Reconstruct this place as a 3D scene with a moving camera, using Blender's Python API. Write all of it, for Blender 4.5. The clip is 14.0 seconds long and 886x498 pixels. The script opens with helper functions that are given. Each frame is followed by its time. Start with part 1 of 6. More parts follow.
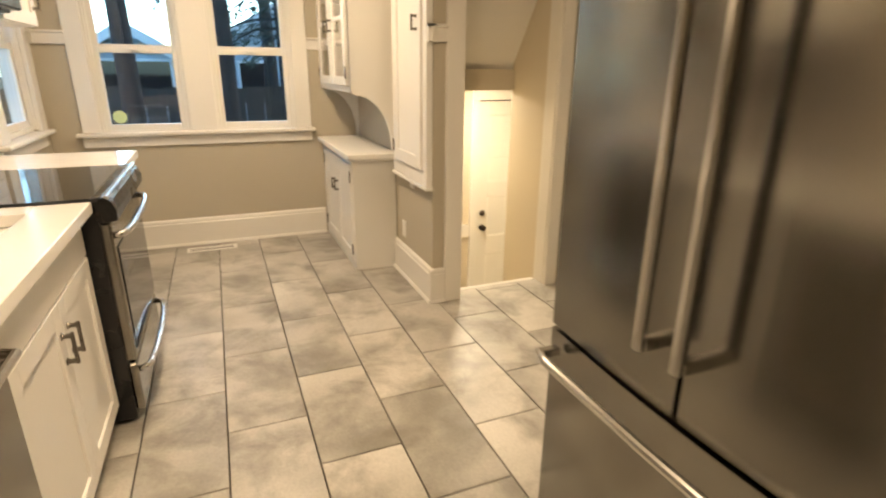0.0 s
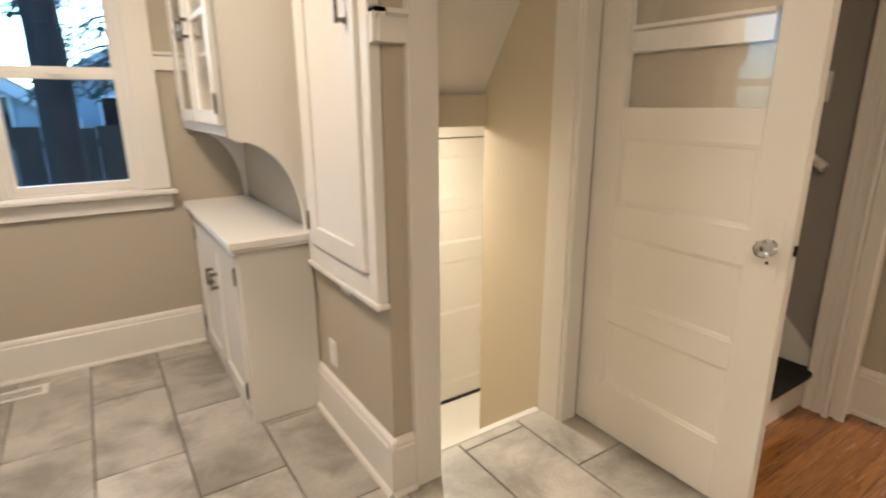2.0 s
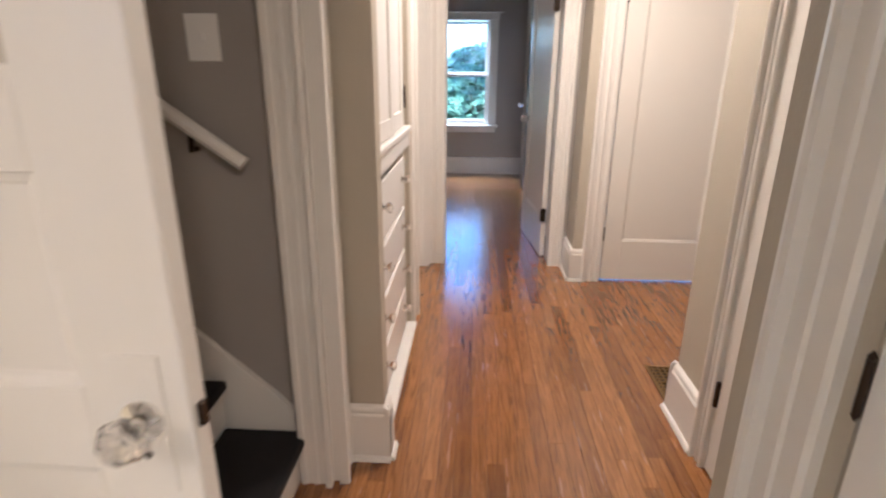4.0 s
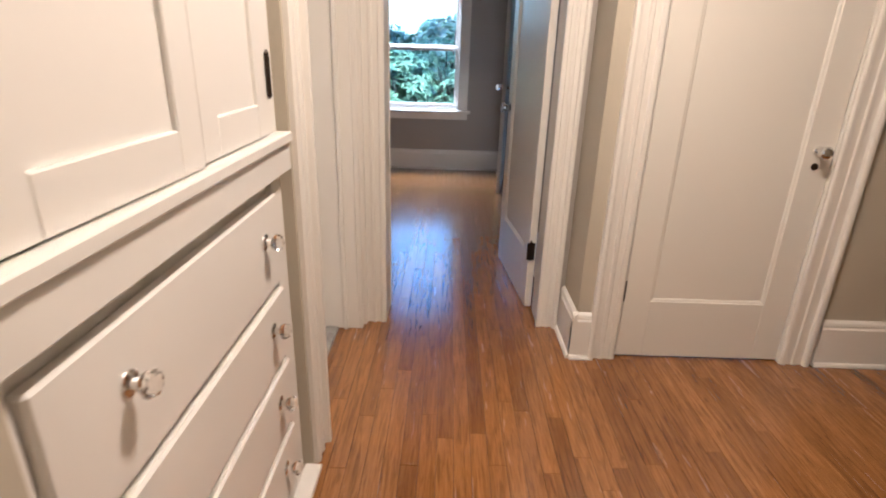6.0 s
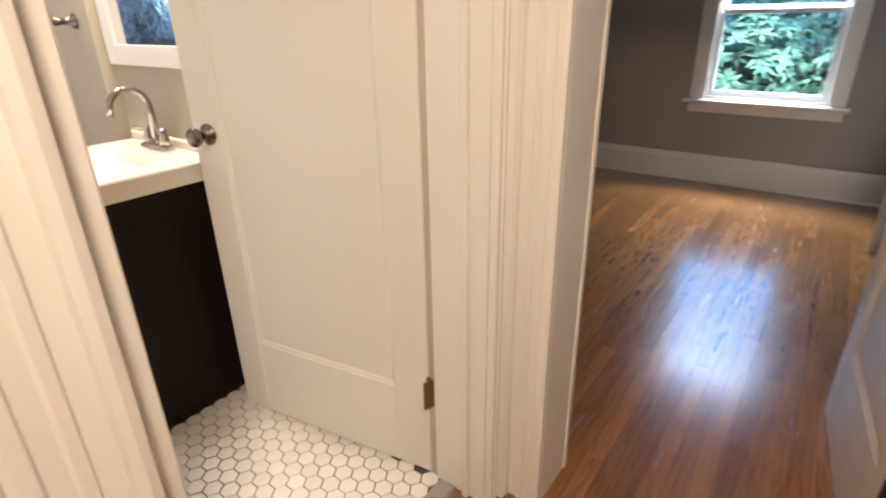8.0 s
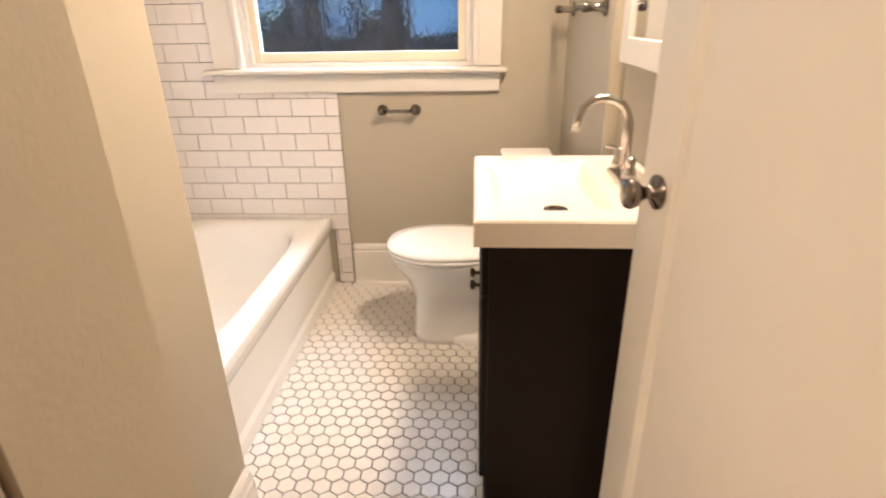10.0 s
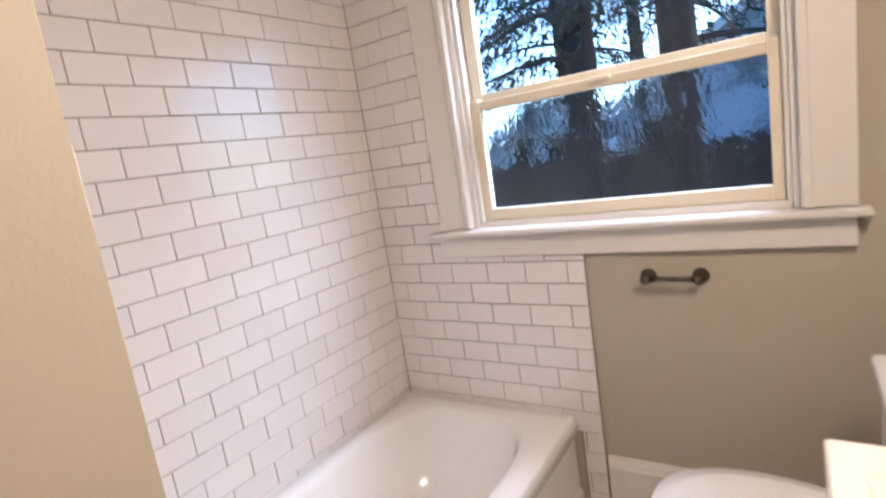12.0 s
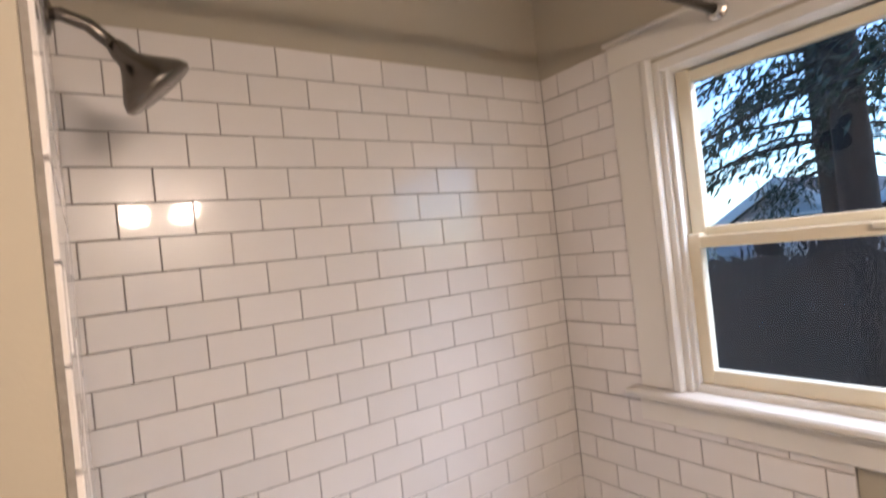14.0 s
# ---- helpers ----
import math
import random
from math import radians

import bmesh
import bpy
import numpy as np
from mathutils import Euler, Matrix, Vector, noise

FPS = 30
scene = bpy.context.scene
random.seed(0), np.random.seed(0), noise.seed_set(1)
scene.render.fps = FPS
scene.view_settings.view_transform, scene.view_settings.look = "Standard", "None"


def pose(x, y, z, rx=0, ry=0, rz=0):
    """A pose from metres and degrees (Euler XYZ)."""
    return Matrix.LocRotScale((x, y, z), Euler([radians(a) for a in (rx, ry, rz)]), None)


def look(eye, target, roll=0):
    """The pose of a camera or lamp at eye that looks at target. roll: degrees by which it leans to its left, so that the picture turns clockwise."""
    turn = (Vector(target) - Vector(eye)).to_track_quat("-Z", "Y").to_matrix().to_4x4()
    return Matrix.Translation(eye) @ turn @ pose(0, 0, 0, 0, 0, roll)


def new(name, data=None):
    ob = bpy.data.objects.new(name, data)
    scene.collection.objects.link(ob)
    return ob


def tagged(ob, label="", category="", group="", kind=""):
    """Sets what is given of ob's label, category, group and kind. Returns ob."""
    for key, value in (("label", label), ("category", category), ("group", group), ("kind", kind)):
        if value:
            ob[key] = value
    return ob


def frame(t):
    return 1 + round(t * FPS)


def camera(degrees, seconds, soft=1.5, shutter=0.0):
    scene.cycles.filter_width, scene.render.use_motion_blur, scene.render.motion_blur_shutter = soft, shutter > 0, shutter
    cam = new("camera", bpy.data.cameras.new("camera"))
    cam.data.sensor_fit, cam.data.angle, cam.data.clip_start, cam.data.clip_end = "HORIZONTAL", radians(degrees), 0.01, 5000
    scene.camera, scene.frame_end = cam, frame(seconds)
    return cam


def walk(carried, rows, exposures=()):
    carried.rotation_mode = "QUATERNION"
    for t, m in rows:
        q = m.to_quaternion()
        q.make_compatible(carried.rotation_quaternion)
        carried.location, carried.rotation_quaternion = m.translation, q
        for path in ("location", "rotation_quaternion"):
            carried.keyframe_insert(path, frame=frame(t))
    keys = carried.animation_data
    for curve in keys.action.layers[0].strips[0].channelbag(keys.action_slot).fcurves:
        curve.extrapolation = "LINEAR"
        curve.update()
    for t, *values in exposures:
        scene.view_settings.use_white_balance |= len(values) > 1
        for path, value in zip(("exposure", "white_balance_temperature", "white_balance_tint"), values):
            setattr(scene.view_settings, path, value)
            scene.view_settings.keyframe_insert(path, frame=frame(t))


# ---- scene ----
# ---------------------------------------------------------------- camera and walk
cam = camera(79.5, 14.0, soft=2.0, shutter=0.3)
PATH = [
    (0, (0.093, 0.011, 1.354), (0.821, 1.761, 0.716), 0.6),
    (0.5, (0.191, 0.332, 1.337), (0.728, 2.16, 0.729), 0.6),
    (1, (0.242, 0.687, 1.344), (0.795, 2.517, 0.755), 0.3),
    (1.5, (0.299, 1.049, 1.365), (1.024, 2.826, 0.805), 0.1),
    (2, (0.459, 1.384, 1.331), (1.517, 2.996, 0.799), -0.3),
    (2.5, (0.671, 1.622, 1.317), (2.1, 2.91, 0.768), -1.0),
    (3, (0.901, 1.747, 1.327), (2.6, 2.624, 0.74), -0.6),
    (3.5, (1.247, 1.739, 1.326), (3.093, 2.19, 0.701), 0.2),
    (4, (1.566, 1.735, 1.305), (3.46, 1.84, 0.671), 0.4),
    (4.2, (1.713, 1.751, 1.313), (3.607, 1.745, 0.67), 0.8),
    (6.5, (3.137, 1.575, 1.241), (4.993, 1.627, 0.5), 1.7),
    (7, (3.462, 1.51, 1.234), (5.277, 1.839, 0.462), 1.5),
    (7.5, (3.796, 1.515, 1.262), (5.507, 2.183, 0.47), 0.1),
    (8, (4.14, 1.489, 1.258), (5.614, 2.577, 0.457), -1.1),
    (8.5, (4.353, 1.547, 1.237), (5.539, 2.954, 0.454), -0.8),
    (9, (4.573, 1.727, 1.255), (5.287, 3.412, 0.448), -0.4),
    (9.2, (4.627, 1.772, 1.251), (5.145, 3.523, 0.435), -0.3),
    (11.3, (4.661, 2.525, 1.243), (3.906, 4.242, 0.548), -5.6),
    (11.5, (4.658, 2.593, 1.26), (3.82, 4.299, 0.637), -6.4),
    (12, (4.631, 2.762, 1.329), (3.519, 4.389, 0.989), -8.9),
    (12.5, (4.578, 2.858, 1.416), (3.268, 4.368, 1.351), -9.9),
    (13, (4.551, 2.941, 1.518), (3.075, 4.277, 1.713), -9.4),
    (13.5, (4.564, 2.973, 1.584), (2.994, 4.178, 1.871), -7.8),
    (14, (4.546, 3.019, 1.528), (2.895, 4.147, 1.54), -6.1),
]
EXPOSURES = [(0.0, 0.06, 7400, 10), (1.5, 0.0, 6450, 12), (2.5, -0.15, 6000, 11), (4.0, 0.15, 5400, 17),
             (6.5, -0.04, 5850, 17), (7.0, 0.0, 5950, 17), (8.0, 0.12, 6200, 16), (9.0, 0.12, 7200, 17), (11.5, -0.32, 6400, 24),
             (12.5, -0.70, 6050, 22), (13.2, -0.74, 6200, 21), (14.0, -0.92, 6550, 23)]
walk(cam, [(t, look(eye, target, roll)) for t, eye, target, roll in PATH], EXPOSURES)

# ---------------------------------------------------------------- world and lights
world = bpy.data.worlds.new("dusk_sky")
scene.world = world
world.use_nodes = True
wn = world.node_tree
sky = wn.nodes.new("ShaderNodeTexSky")
sky.sky_type, sky.sun_disc = "NISHITA", False
sky.sun_elevation, sky.sun_rotation = radians(34), radians(25)
sky.ozone_density, sky.air_density, sky.dust_density = 4.0, 1.0, 1.0
back = wn.nodes["Background"]
back.inputs["Strength"].default_value = 0.95
dusk = wn.nodes.new("ShaderNodeMix")
dusk.data_type, dusk.blend_type = "RGBA", "MULTIPLY"
dusk.inputs[0].default_value, dusk.inputs[7].default_value = 1.0, (0.58, 0.86, 1.0, 1)
wn.links.new(sky.outputs[0], dusk.inputs[6])
wn.links.new(dusk.outputs[2], back.inputs["Color"])

sun = new("sun", bpy.data.lights.new("sun", "SUN"))
sun.data.energy, sun.data.angle, sun.data.color = 1.7, radians(35), (0.80, 0.93, 1.0)
sun.matrix_world = look((10.5, 22.5, 17), (0, 0, 0))

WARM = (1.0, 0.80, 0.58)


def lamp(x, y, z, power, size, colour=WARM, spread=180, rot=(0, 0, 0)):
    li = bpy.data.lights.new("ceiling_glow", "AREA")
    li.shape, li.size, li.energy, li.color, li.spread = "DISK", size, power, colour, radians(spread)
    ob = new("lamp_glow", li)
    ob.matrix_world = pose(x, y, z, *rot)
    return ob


# unseen ceiling lamps assumed for each space, and the light over the bathroom vanity
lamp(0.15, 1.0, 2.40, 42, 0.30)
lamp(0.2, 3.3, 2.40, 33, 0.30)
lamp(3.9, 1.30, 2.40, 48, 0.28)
lamp(1.9, 3.85, 1.315, 30, 0.20, (1.0, 0.88, 0.70))
lamp(4.94, 3.52, 1.88, 12.5, 0.15, (1.0, 0.83, 0.62), rot=(0, 42, 0))
lamp(4.94, 3.28, 1.88, 12.5, 0.15, (1.0, 0.83, 0.62), rot=(0, 42, 0))

# area lamp added outside the bedroom window head, standing in for sky light
li = bpy.data.lights.new("window_skylight", "AREA")
li.shape, li.size, li.size_y, li.energy, li.color = "RECTANGLE", 1.8, 1.0, 540, (0.74, 0.87, 1.0)
wl = new("window_skylight", li)
wl.matrix_world = look((9.45, 1.957, 2.75), (7.4, 1.957, 0.6))
# and another added at the bathroom window head, for glare on the tiles
li = bpy.data.lights.new("window_skylight", "AREA")
li.shape, li.size, li.size_y, li.energy, li.color = "RECTANGLE", 1.0, 0.7, 125, (0.72, 0.85, 1.0)
wl = new("window_skylight", li)
wl.matrix_world = look((4.75, 5.15, 2.75), (3.3, 3.75, 0.8))

# ---------------------------------------------------------------- materials


def nodes_of(name):
    m = bpy.data.materials.new(name)
    m.use_nodes = True
    n = m.node_tree.nodes
    return m, m.node_tree, n, n["Principled BSDF"]


def mix_rgb(t, fac, a, b, mode="MIX"):
    x = t.nodes.new("ShaderNodeMix")
    x.data_type, x.blend_type = "RGBA", mode
    for sock, v in ((x.inputs[0], fac), (x.inputs[6], a), (x.inputs[7], b)):
        if hasattr(v, "is_output"):
            t.links.new(v, sock)
        else:
            sock.default_value = v if isinstance(v, (int, float)) else (*v, 1)
    return x.outputs[2]


def noise_tex(t, scale, detail=3, rough=0.5, stretch=(1, 1, 1), distort=0.0, coord="Object"):
    tc, mp = t.nodes.new("ShaderNodeTexCoord"), t.nodes.new("ShaderNodeMapping")
    mp.inputs["Scale"].default_value = stretch
    nz = t.nodes.new("ShaderNodeTexNoise")
    nz.inputs["Scale"].default_value, nz.inputs["Detail"].default_value = scale, detail
    nz.inputs["Roughness"].default_value, nz.inputs["Distortion"].default_value = rough, distort
    t.links.new(tc.outputs[coord], mp.inputs[0])
    t.links.new(mp.outputs[0], nz.inputs["Vector"])
    return nz.outputs["Fac"]


def ramp(t, fac, stops):
    r = t.nodes.new("ShaderNodeValToRGB")
    el = r.color_ramp.elements
    while len(el) < len(stops):
        el.new(0.5)
    for e, (p, c) in zip(el, stops):
        e.position, e.color = p, (*c, 1) if not isinstance(c, (int, float)) else (c, c, c, 1)
    t.links.new(fac, r.inputs[0])
    return r.outputs[0]


def bump(t, bsdf, height, strength, dist=0.01):
    b = t.nodes.new("ShaderNodeBump")
    b.inputs["Strength"].default_value, b.inputs["Distance"].default_value = strength, dist
    t.links.new(height, b.inputs["Height"])
    t.links.new(b.outputs[0], bsdf.inputs["Normal"])


def paint(name, colour, rough=0.45, var=0.06, grain=90, relief=0.08, spec=0.5):
    """Painted surface: faint roller texture, slow drift of tone and sheen."""
    m, t, n, b = nodes_of(name)
    slow = noise_tex(t, 1.7, 4)
    c = mix_rgb(t, slow, [v * (1 - var) for v in colour], [min(1, v * (1 + var)) for v in colour])
    t.links.new(c, b.inputs["Base Color"])
    rr = ramp(t, noise_tex(t, 6, 4), [(0.2, rough - 0.03), (0.8, rough + 0.04)])
    t.links.new(rr, b.inputs["Roughness"])
    b.inputs["Specular IOR Level"].default_value = spec
    bump(t, b, noise_tex(t, grain, 3), relief, 0.004)
    return m


def metal(name, colour, rough, brushed=None, metallic=1.0):
    m, t, n, b = nodes_of(name)
    b.inputs["Metallic"].default_value = metallic
    st = brushed or (1, 1, 1)
    f = noise_tex(t, 60, 4, 0.6, st)
    t.links.new(mix_rgb(t, f, [v * 0.97 for v in colour], colour), b.inputs["Base Color"])
    t.links.new(ramp(t, f, [(0.25, rough * 0.94), (0.75, rough * 1.06)]), b.inputs["Roughness"])
    if brushed:
        bump(t, b, f, 0.03, 0.002)
    return m


def glass(name, tint=(1, 1, 1), rough=0.0, ripple=None, ior=1.45):
    m, t, n, b = nodes_of(name)
    b.inputs["Base Color"].default_value = (*tint, 1)
    b.inputs["Transmission Weight"].default_value = 1.0
    b.inputs["Roughness"].default_value, b.inputs["IOR"].default_value = rough, ior
    if ripple:
        f = noise_tex(t, ripple, 2.5, 0.5, (1.0, 1.0, 0.55), 0.6)
        bump(t, b, f, 0.55, 0.006)
    return m


def gloss(name, colour, rough=0.12, var=0.04, relief=0.0):
    m, t, n, b = nodes_of(name)
    t.links.new(mix_rgb(t, noise_tex(t, 3, 4), [v * (1 - var) for v in colour], colour), b.inputs["Base Color"])
    t.links.new(ramp(t, noise_tex(t, 9, 4), [(0.3, rough * 0.8), (0.8, rough * 1.4)]), b.inputs["Roughness"])
    if relief:
        bump(t, b, noise_tex(t, 12, 2), relief, 0.004)
    return m


def piece_random(t):
    return t.nodes.new("ShaderNodeObjectInfo").outputs["Random"]


def stone_tile(name):
    """Grey cement-look porcelain: clouded patches, darker smudges toward some edges, tone differing by piece."""
    m, t, n, b = nodes_of(name)
    rnd = piece_random(t)
    tc, add = t.nodes.new("ShaderNodeTexCoord"), t.nodes.new("ShaderNodeVectorMath")
    mul = t.nodes.new("ShaderNodeMath")
    mul.operation, mul.inputs[1].default_value = "MULTIPLY", 40
    t.links.new(rnd, mul.inputs[0])
    t.links.new(tc.outputs["Object"], add.inputs[0])
    t.links.new(mul.outputs[0], add.inputs[1])

    def nz(scale, detail, rough, dist=0.0):
        x = t.nodes.new("ShaderNodeTexNoise")
        x.inputs["Scale"].default_value, x.inputs["Detail"].default_value = scale, detail
        x.inputs["Roughness"].default_value, x.inputs["Distortion"].default_value = rough, dist
        t.links.new(add.outputs[0], x.inputs["Vector"])
        return x.outputs["Fac"]
    cloud = ramp(t, nz(2.2, 4, 0.5, 0.3), [(0.30, (0.29, 0.27, 0.235)), (0.46, (0.46, 0.432, 0.385)), (0.66, (0.58, 0.548, 0.495))])
    smudge = ramp(t, nz(3.4, 5, 0.6, 0.35), [(0.47, 0.0), (0.68, 0.8)])
    c = mix_rgb(t, smudge, cloud, (0.20, 0.18, 0.15))
    tone = ramp(t, rnd, [(0.0, 0.80), (1.0, 1.08)])
    c = mix_rgb(t, 1.0, c, tone, "MULTIPLY")
    speck = ramp(t, nz(90, 3, 0.7), [(0.35, 0.9), (0.65, 1.05)])
    c = mix_rgb(t, 1.0, c, speck, "MULTIPLY")
    t.links.new(c, b.inputs["Base Color"])
    t.links.new(ramp(t, nz(8, 5, 0.6), [(0.3, 0.34), (0.75, 0.56)]), b.inputs["Roughness"])
    bump(t, b, nz(35, 5, 0.6), 0.12, 0.004)
    return m


def oak(name):
    """Narrow oak strips under satin varnish: straight and cathedral grain along x, tone differing strip by strip."""
    m, t, n, b = nodes_of(name)
    rnd = piece_random(t)
    isl = t.nodes.new("ShaderNodeNewGeometry").outputs["Random Per Island"]
    su = t.nodes.new("ShaderNodeMath")
    su.operation = "ADD"
    t.links.new(rnd, su.inputs[0])
    t.links.new(isl, su.inputs[1])
    fr = t.nodes.new("ShaderNodeMath")
    fr.operation = "FRACT"
    t.links.new(su.outputs[0], fr.inputs[0])
    seed = t.nodes.new("ShaderNodeMath")
    seed.operation, seed.inputs[1].default_value = "MULTIPLY", 60
    t.links.new(fr.outputs[0], seed.inputs[0])
    tc, mp, add = t.nodes.new("ShaderNodeTexCoord"), t.nodes.new("ShaderNodeMapping"), t.nodes.new("ShaderNodeVectorMath")
    mp.inputs["Scale"].default_value = (1.0, 14, 14)
    t.links.new(tc.outputs["Object"], mp.inputs[0])
    t.links.new(mp.outputs[0], add.inputs[0])
    t.links.new(seed.outputs[0], add.inputs[1])

    def nz(scale, detail, rough, dist):
        x = t.nodes.new("ShaderNodeTexNoise")
        x.inputs["Scale"].default_value, x.inputs["Detail"].default_value = scale, detail
        x.inputs["Roughness"].default_value, x.inputs["Distortion"].default_value = rough, dist
        t.links.new(add.outputs[0], x.inputs["Vector"])
        return x.outputs["Fac"]
    grain = ramp(t, nz(5.0, 8, 0.62, 1.2), [(0.32, (0.130, 0.048, 0.013)), (0.47, (0.235, 0.093, 0.024)), (0.68, (0.315, 0.136, 0.037))])
    pores = ramp(t, nz(26, 4, 0.7, 0.2), [(0.36, 0.86), (0.52, 1.0)])
    c = mix_rgb(t, 1.0, grain, pores, "MULTIPLY")
    tone = ramp(t, fr.outputs[0], [(0.0, (0.72, 0.66, 0.62)), (0.5, (1.0, 0.97, 0.95)), (1.0, (1.22, 1.25, 1.28))])
    c = mix_rgb(t, 1.0, c, tone, "MULTIPLY")
    t.links.new(c, b.inputs["Base Color"])
    t.links.new(ramp(t, nz(3, 5, 0.6, 0.4), [(0.3, 0.17), (0.75, 0.30)]), b.inputs["Roughness"])
    b.inputs["Specular IOR Level"].default_value = 0.6
    b.inputs["Coat Weight"].default_value, b.inputs["Coat Roughness"].default_value = 0.7, 0.15
    bump(t, b, nz(12, 4, 0.6, 0.3), 0.05, 0.002)
    return m


def ceramic_piece(name, colour, rough=0.08, var=0.05, relief=0.12, coat=0.0):
    m, t, n, b = nodes_of(name)
    tone = ramp(t, piece_random(t), [(0.0, 1 - var), (1.0, 1 + var * 0.4)])
    c = mix_rgb(t, 1.0, mix_rgb(t, noise_tex(t, 18, 4), [v * 0.97 for v in colour], colour), tone, "MULTIPLY")
    t.links.new(c, b.inputs["Base Color"])
    b.inputs["Roughness"].default_value = rough
    b.inputs["Coat Weight"].default_value, b.inputs["Coat Roughness"].default_value = coat, 0.04
    bump(t, b, noise_tex(t, 7, 2), relief, 0.006)
    return m


def leafy(name, dark, light):
    m, t, n, b = nodes_of(name)
    isl = t.nodes.new("ShaderNodeNewGeometry").outputs["Random Per Island"]
    t.links.new(ramp(t, isl, [(0.0, dark), (1.0, light)]), b.inputs["Base Color"])
    b.inputs["Roughness"].default_value = 0.5
    b.inputs["Subsurface Weight"].default_value = 0.0
    return m


def rough_stuff(name, a, c2, scale, rough=0.9, stretch=(1, 1, 1), relief=0.5):
    m, t, n, b = nodes_of(name)
    f = noise_tex(t, scale, 7, 0.65, stretch)
    t.links.new(ramp(t, f, [(0.3, a), (0.7, c2)]), b.inputs["Base Color"])
    b.inputs["Roughness"].default_value = rough
    bump(t, b, f, relief, 0.03)
    return m


def glow(name, colour, strength):
    m, t, n, b = nodes_of(name)
    b.inputs["Base Color"].default_value = (*colour, 1)
    b.inputs["Emission Color"].default_value = (*colour, 1)
    b.inputs["Emission Strength"].default_value = strength
    return m


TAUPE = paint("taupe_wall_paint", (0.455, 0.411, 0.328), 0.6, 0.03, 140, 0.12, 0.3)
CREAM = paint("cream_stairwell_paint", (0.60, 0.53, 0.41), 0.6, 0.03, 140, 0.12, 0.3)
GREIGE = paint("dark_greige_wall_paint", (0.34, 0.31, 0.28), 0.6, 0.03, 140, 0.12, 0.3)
CEIL = paint("ceiling_paint", (0.78, 0.75, 0.69), 0.75, 0.03, 120, 0.2, 0.2)
TRIM = paint("white_trim_enamel", (0.73, 0.70, 0.645), 0.33, 0.025, 60, 0.05)
CABINET = paint("white_cabinet_enamel", (0.75, 0.73, 0.69), 0.30, 0.02, 50, 0.04)
DOORP = paint("white_door_enamel", (0.73, 0.70, 0.635), 0.30, 0.025, 45, 0.05)
QUARTZ = gloss("white_quartz", (0.84, 0.82, 0.79), 0.14, 0.03)
PORCELAIN = gloss("white_porcelain", (0.84, 0.83, 0.80), 0.07, 0.02)
SINKTOP = gloss("white_cultured_marble", (0.85, 0.81, 0.74), 0.12, 0.02)
STEEL = metal("brushed_stainless", (0.275, 0.262, 0.238), 0.20, (1, 1, 0.02))
STEELH = metal("stainless_handle", (0.62, 0.60, 0.57), 0.20, (0.1, 0.1, 1))
NICKEL = metal("brushed_nickel", (0.20, 0.18, 0.16), 0.24)
SATIN = metal("satin_nickel", (0.52, 0.49, 0.45), 0.20)
CHROME = metal("polished_chrome", (0.72, 0.71, 0.69), 0.07)
BRONZE = metal("dark_bronze", (0.06, 0.045, 0.035), 0.35)
BRASS = metal("aged_brass", (0.30, 0.20, 0.09), 0.35)
BLACKP = gloss("black_enamel", (0.006, 0.006, 0.007), 0.28)
BLACKG = gloss("black_ceramic_glass", (0.015, 0.015, 0.017), 0.05)
ESPRESSO = paint("espresso_wood_stain", (0.010, 0.0055, 0.004), 0.5, 0.3, 30, 0.1, 0.22)
GLASS = glass("window_glass")
RIPPLE = glass("obscure_rippled_glass", (0.90, 0.95, 1.0), 0.05, 26)
CRYSTAL = glass("crystal_knob_glass", (1, 0.98, 0.95), 0.0, None, 1.55)
MIRROR = metal("mirror_silver", (0.86, 0.87, 0.87), 0.01)
TILE = stone_tile("grey_cement_look_tile")
OAK = oak("varnished_oak_strip")
SUBWAY = ceramic_piece("white_subway_glaze", (0.80, 0.76, 0.73), 0.26, 0.05, 0.22, 0.6)
HEX = ceramic_piece("white_hexagon_glaze", (0.80, 0.76, 0.70), 0.22, 0.08, 0.15)
GROUT = rough_stuff("grey_floor_grout", (0.055, 0.048, 0.042), (0.10, 0.09, 0.08), 60, 0.95, relief=0.2)
GROUTW = rough_stuff("wall_tile_grout", (0.22, 0.20, 0.18), (0.31, 0.285, 0.26), 60, 0.95, relief=0.2)
SUBFLOOR = rough_stuff("dark_seam", (0.03, 0.015, 0.008), (0.06, 0.03, 0.015), 30, 0.9)
CARPET = rough_stuff("dark_carpet", (0.008, 0.007, 0.008), (0.02, 0.018, 0.02), 220, 1.0, relief=1.0)
MARBLE = gloss("grey_marble_threshold", (0.34, 0.33, 0.31), 0.3, 0.25)
PLASTIC = gloss("white_plastic", (0.80, 0.78, 0.74), 0.35)
GRASS = rough_stuff("lawn", (0.02, 0.035, 0.012), (0.05, 0.075, 0.025), 8, 1.0)
BARK = rough_stuff("fir_bark", (0.014, 0.011, 0.010), (0.04, 0.032, 0.028), 9, 0.95, (1, 1, 0.2))
NEEDLE = leafy("fir_needles", (0.010, 0.026, 0.018), (0.03, 0.06, 0.038))
LEAF = leafy("shrub_leaf", (0.05, 0.14, 0.08), (0.16, 0.32, 0.18))
# leaf colour lightened to stand in for bright, hazy daylight on far trees
SUNLITLEAF = leafy("sunlit_tree_leaf", (0.18, 0.30, 0.20), (0.34, 0.48, 0.36))
FENCE = rough_stuff("weathered_cedar", (0.03, 0.024, 0.02), (0.07, 0.055, 0.045), 6, 0.9, (8, 8, 0.5))
SIDING = paint("pale_blue_siding", (0.42, 0.50, 0.56), 0.7)
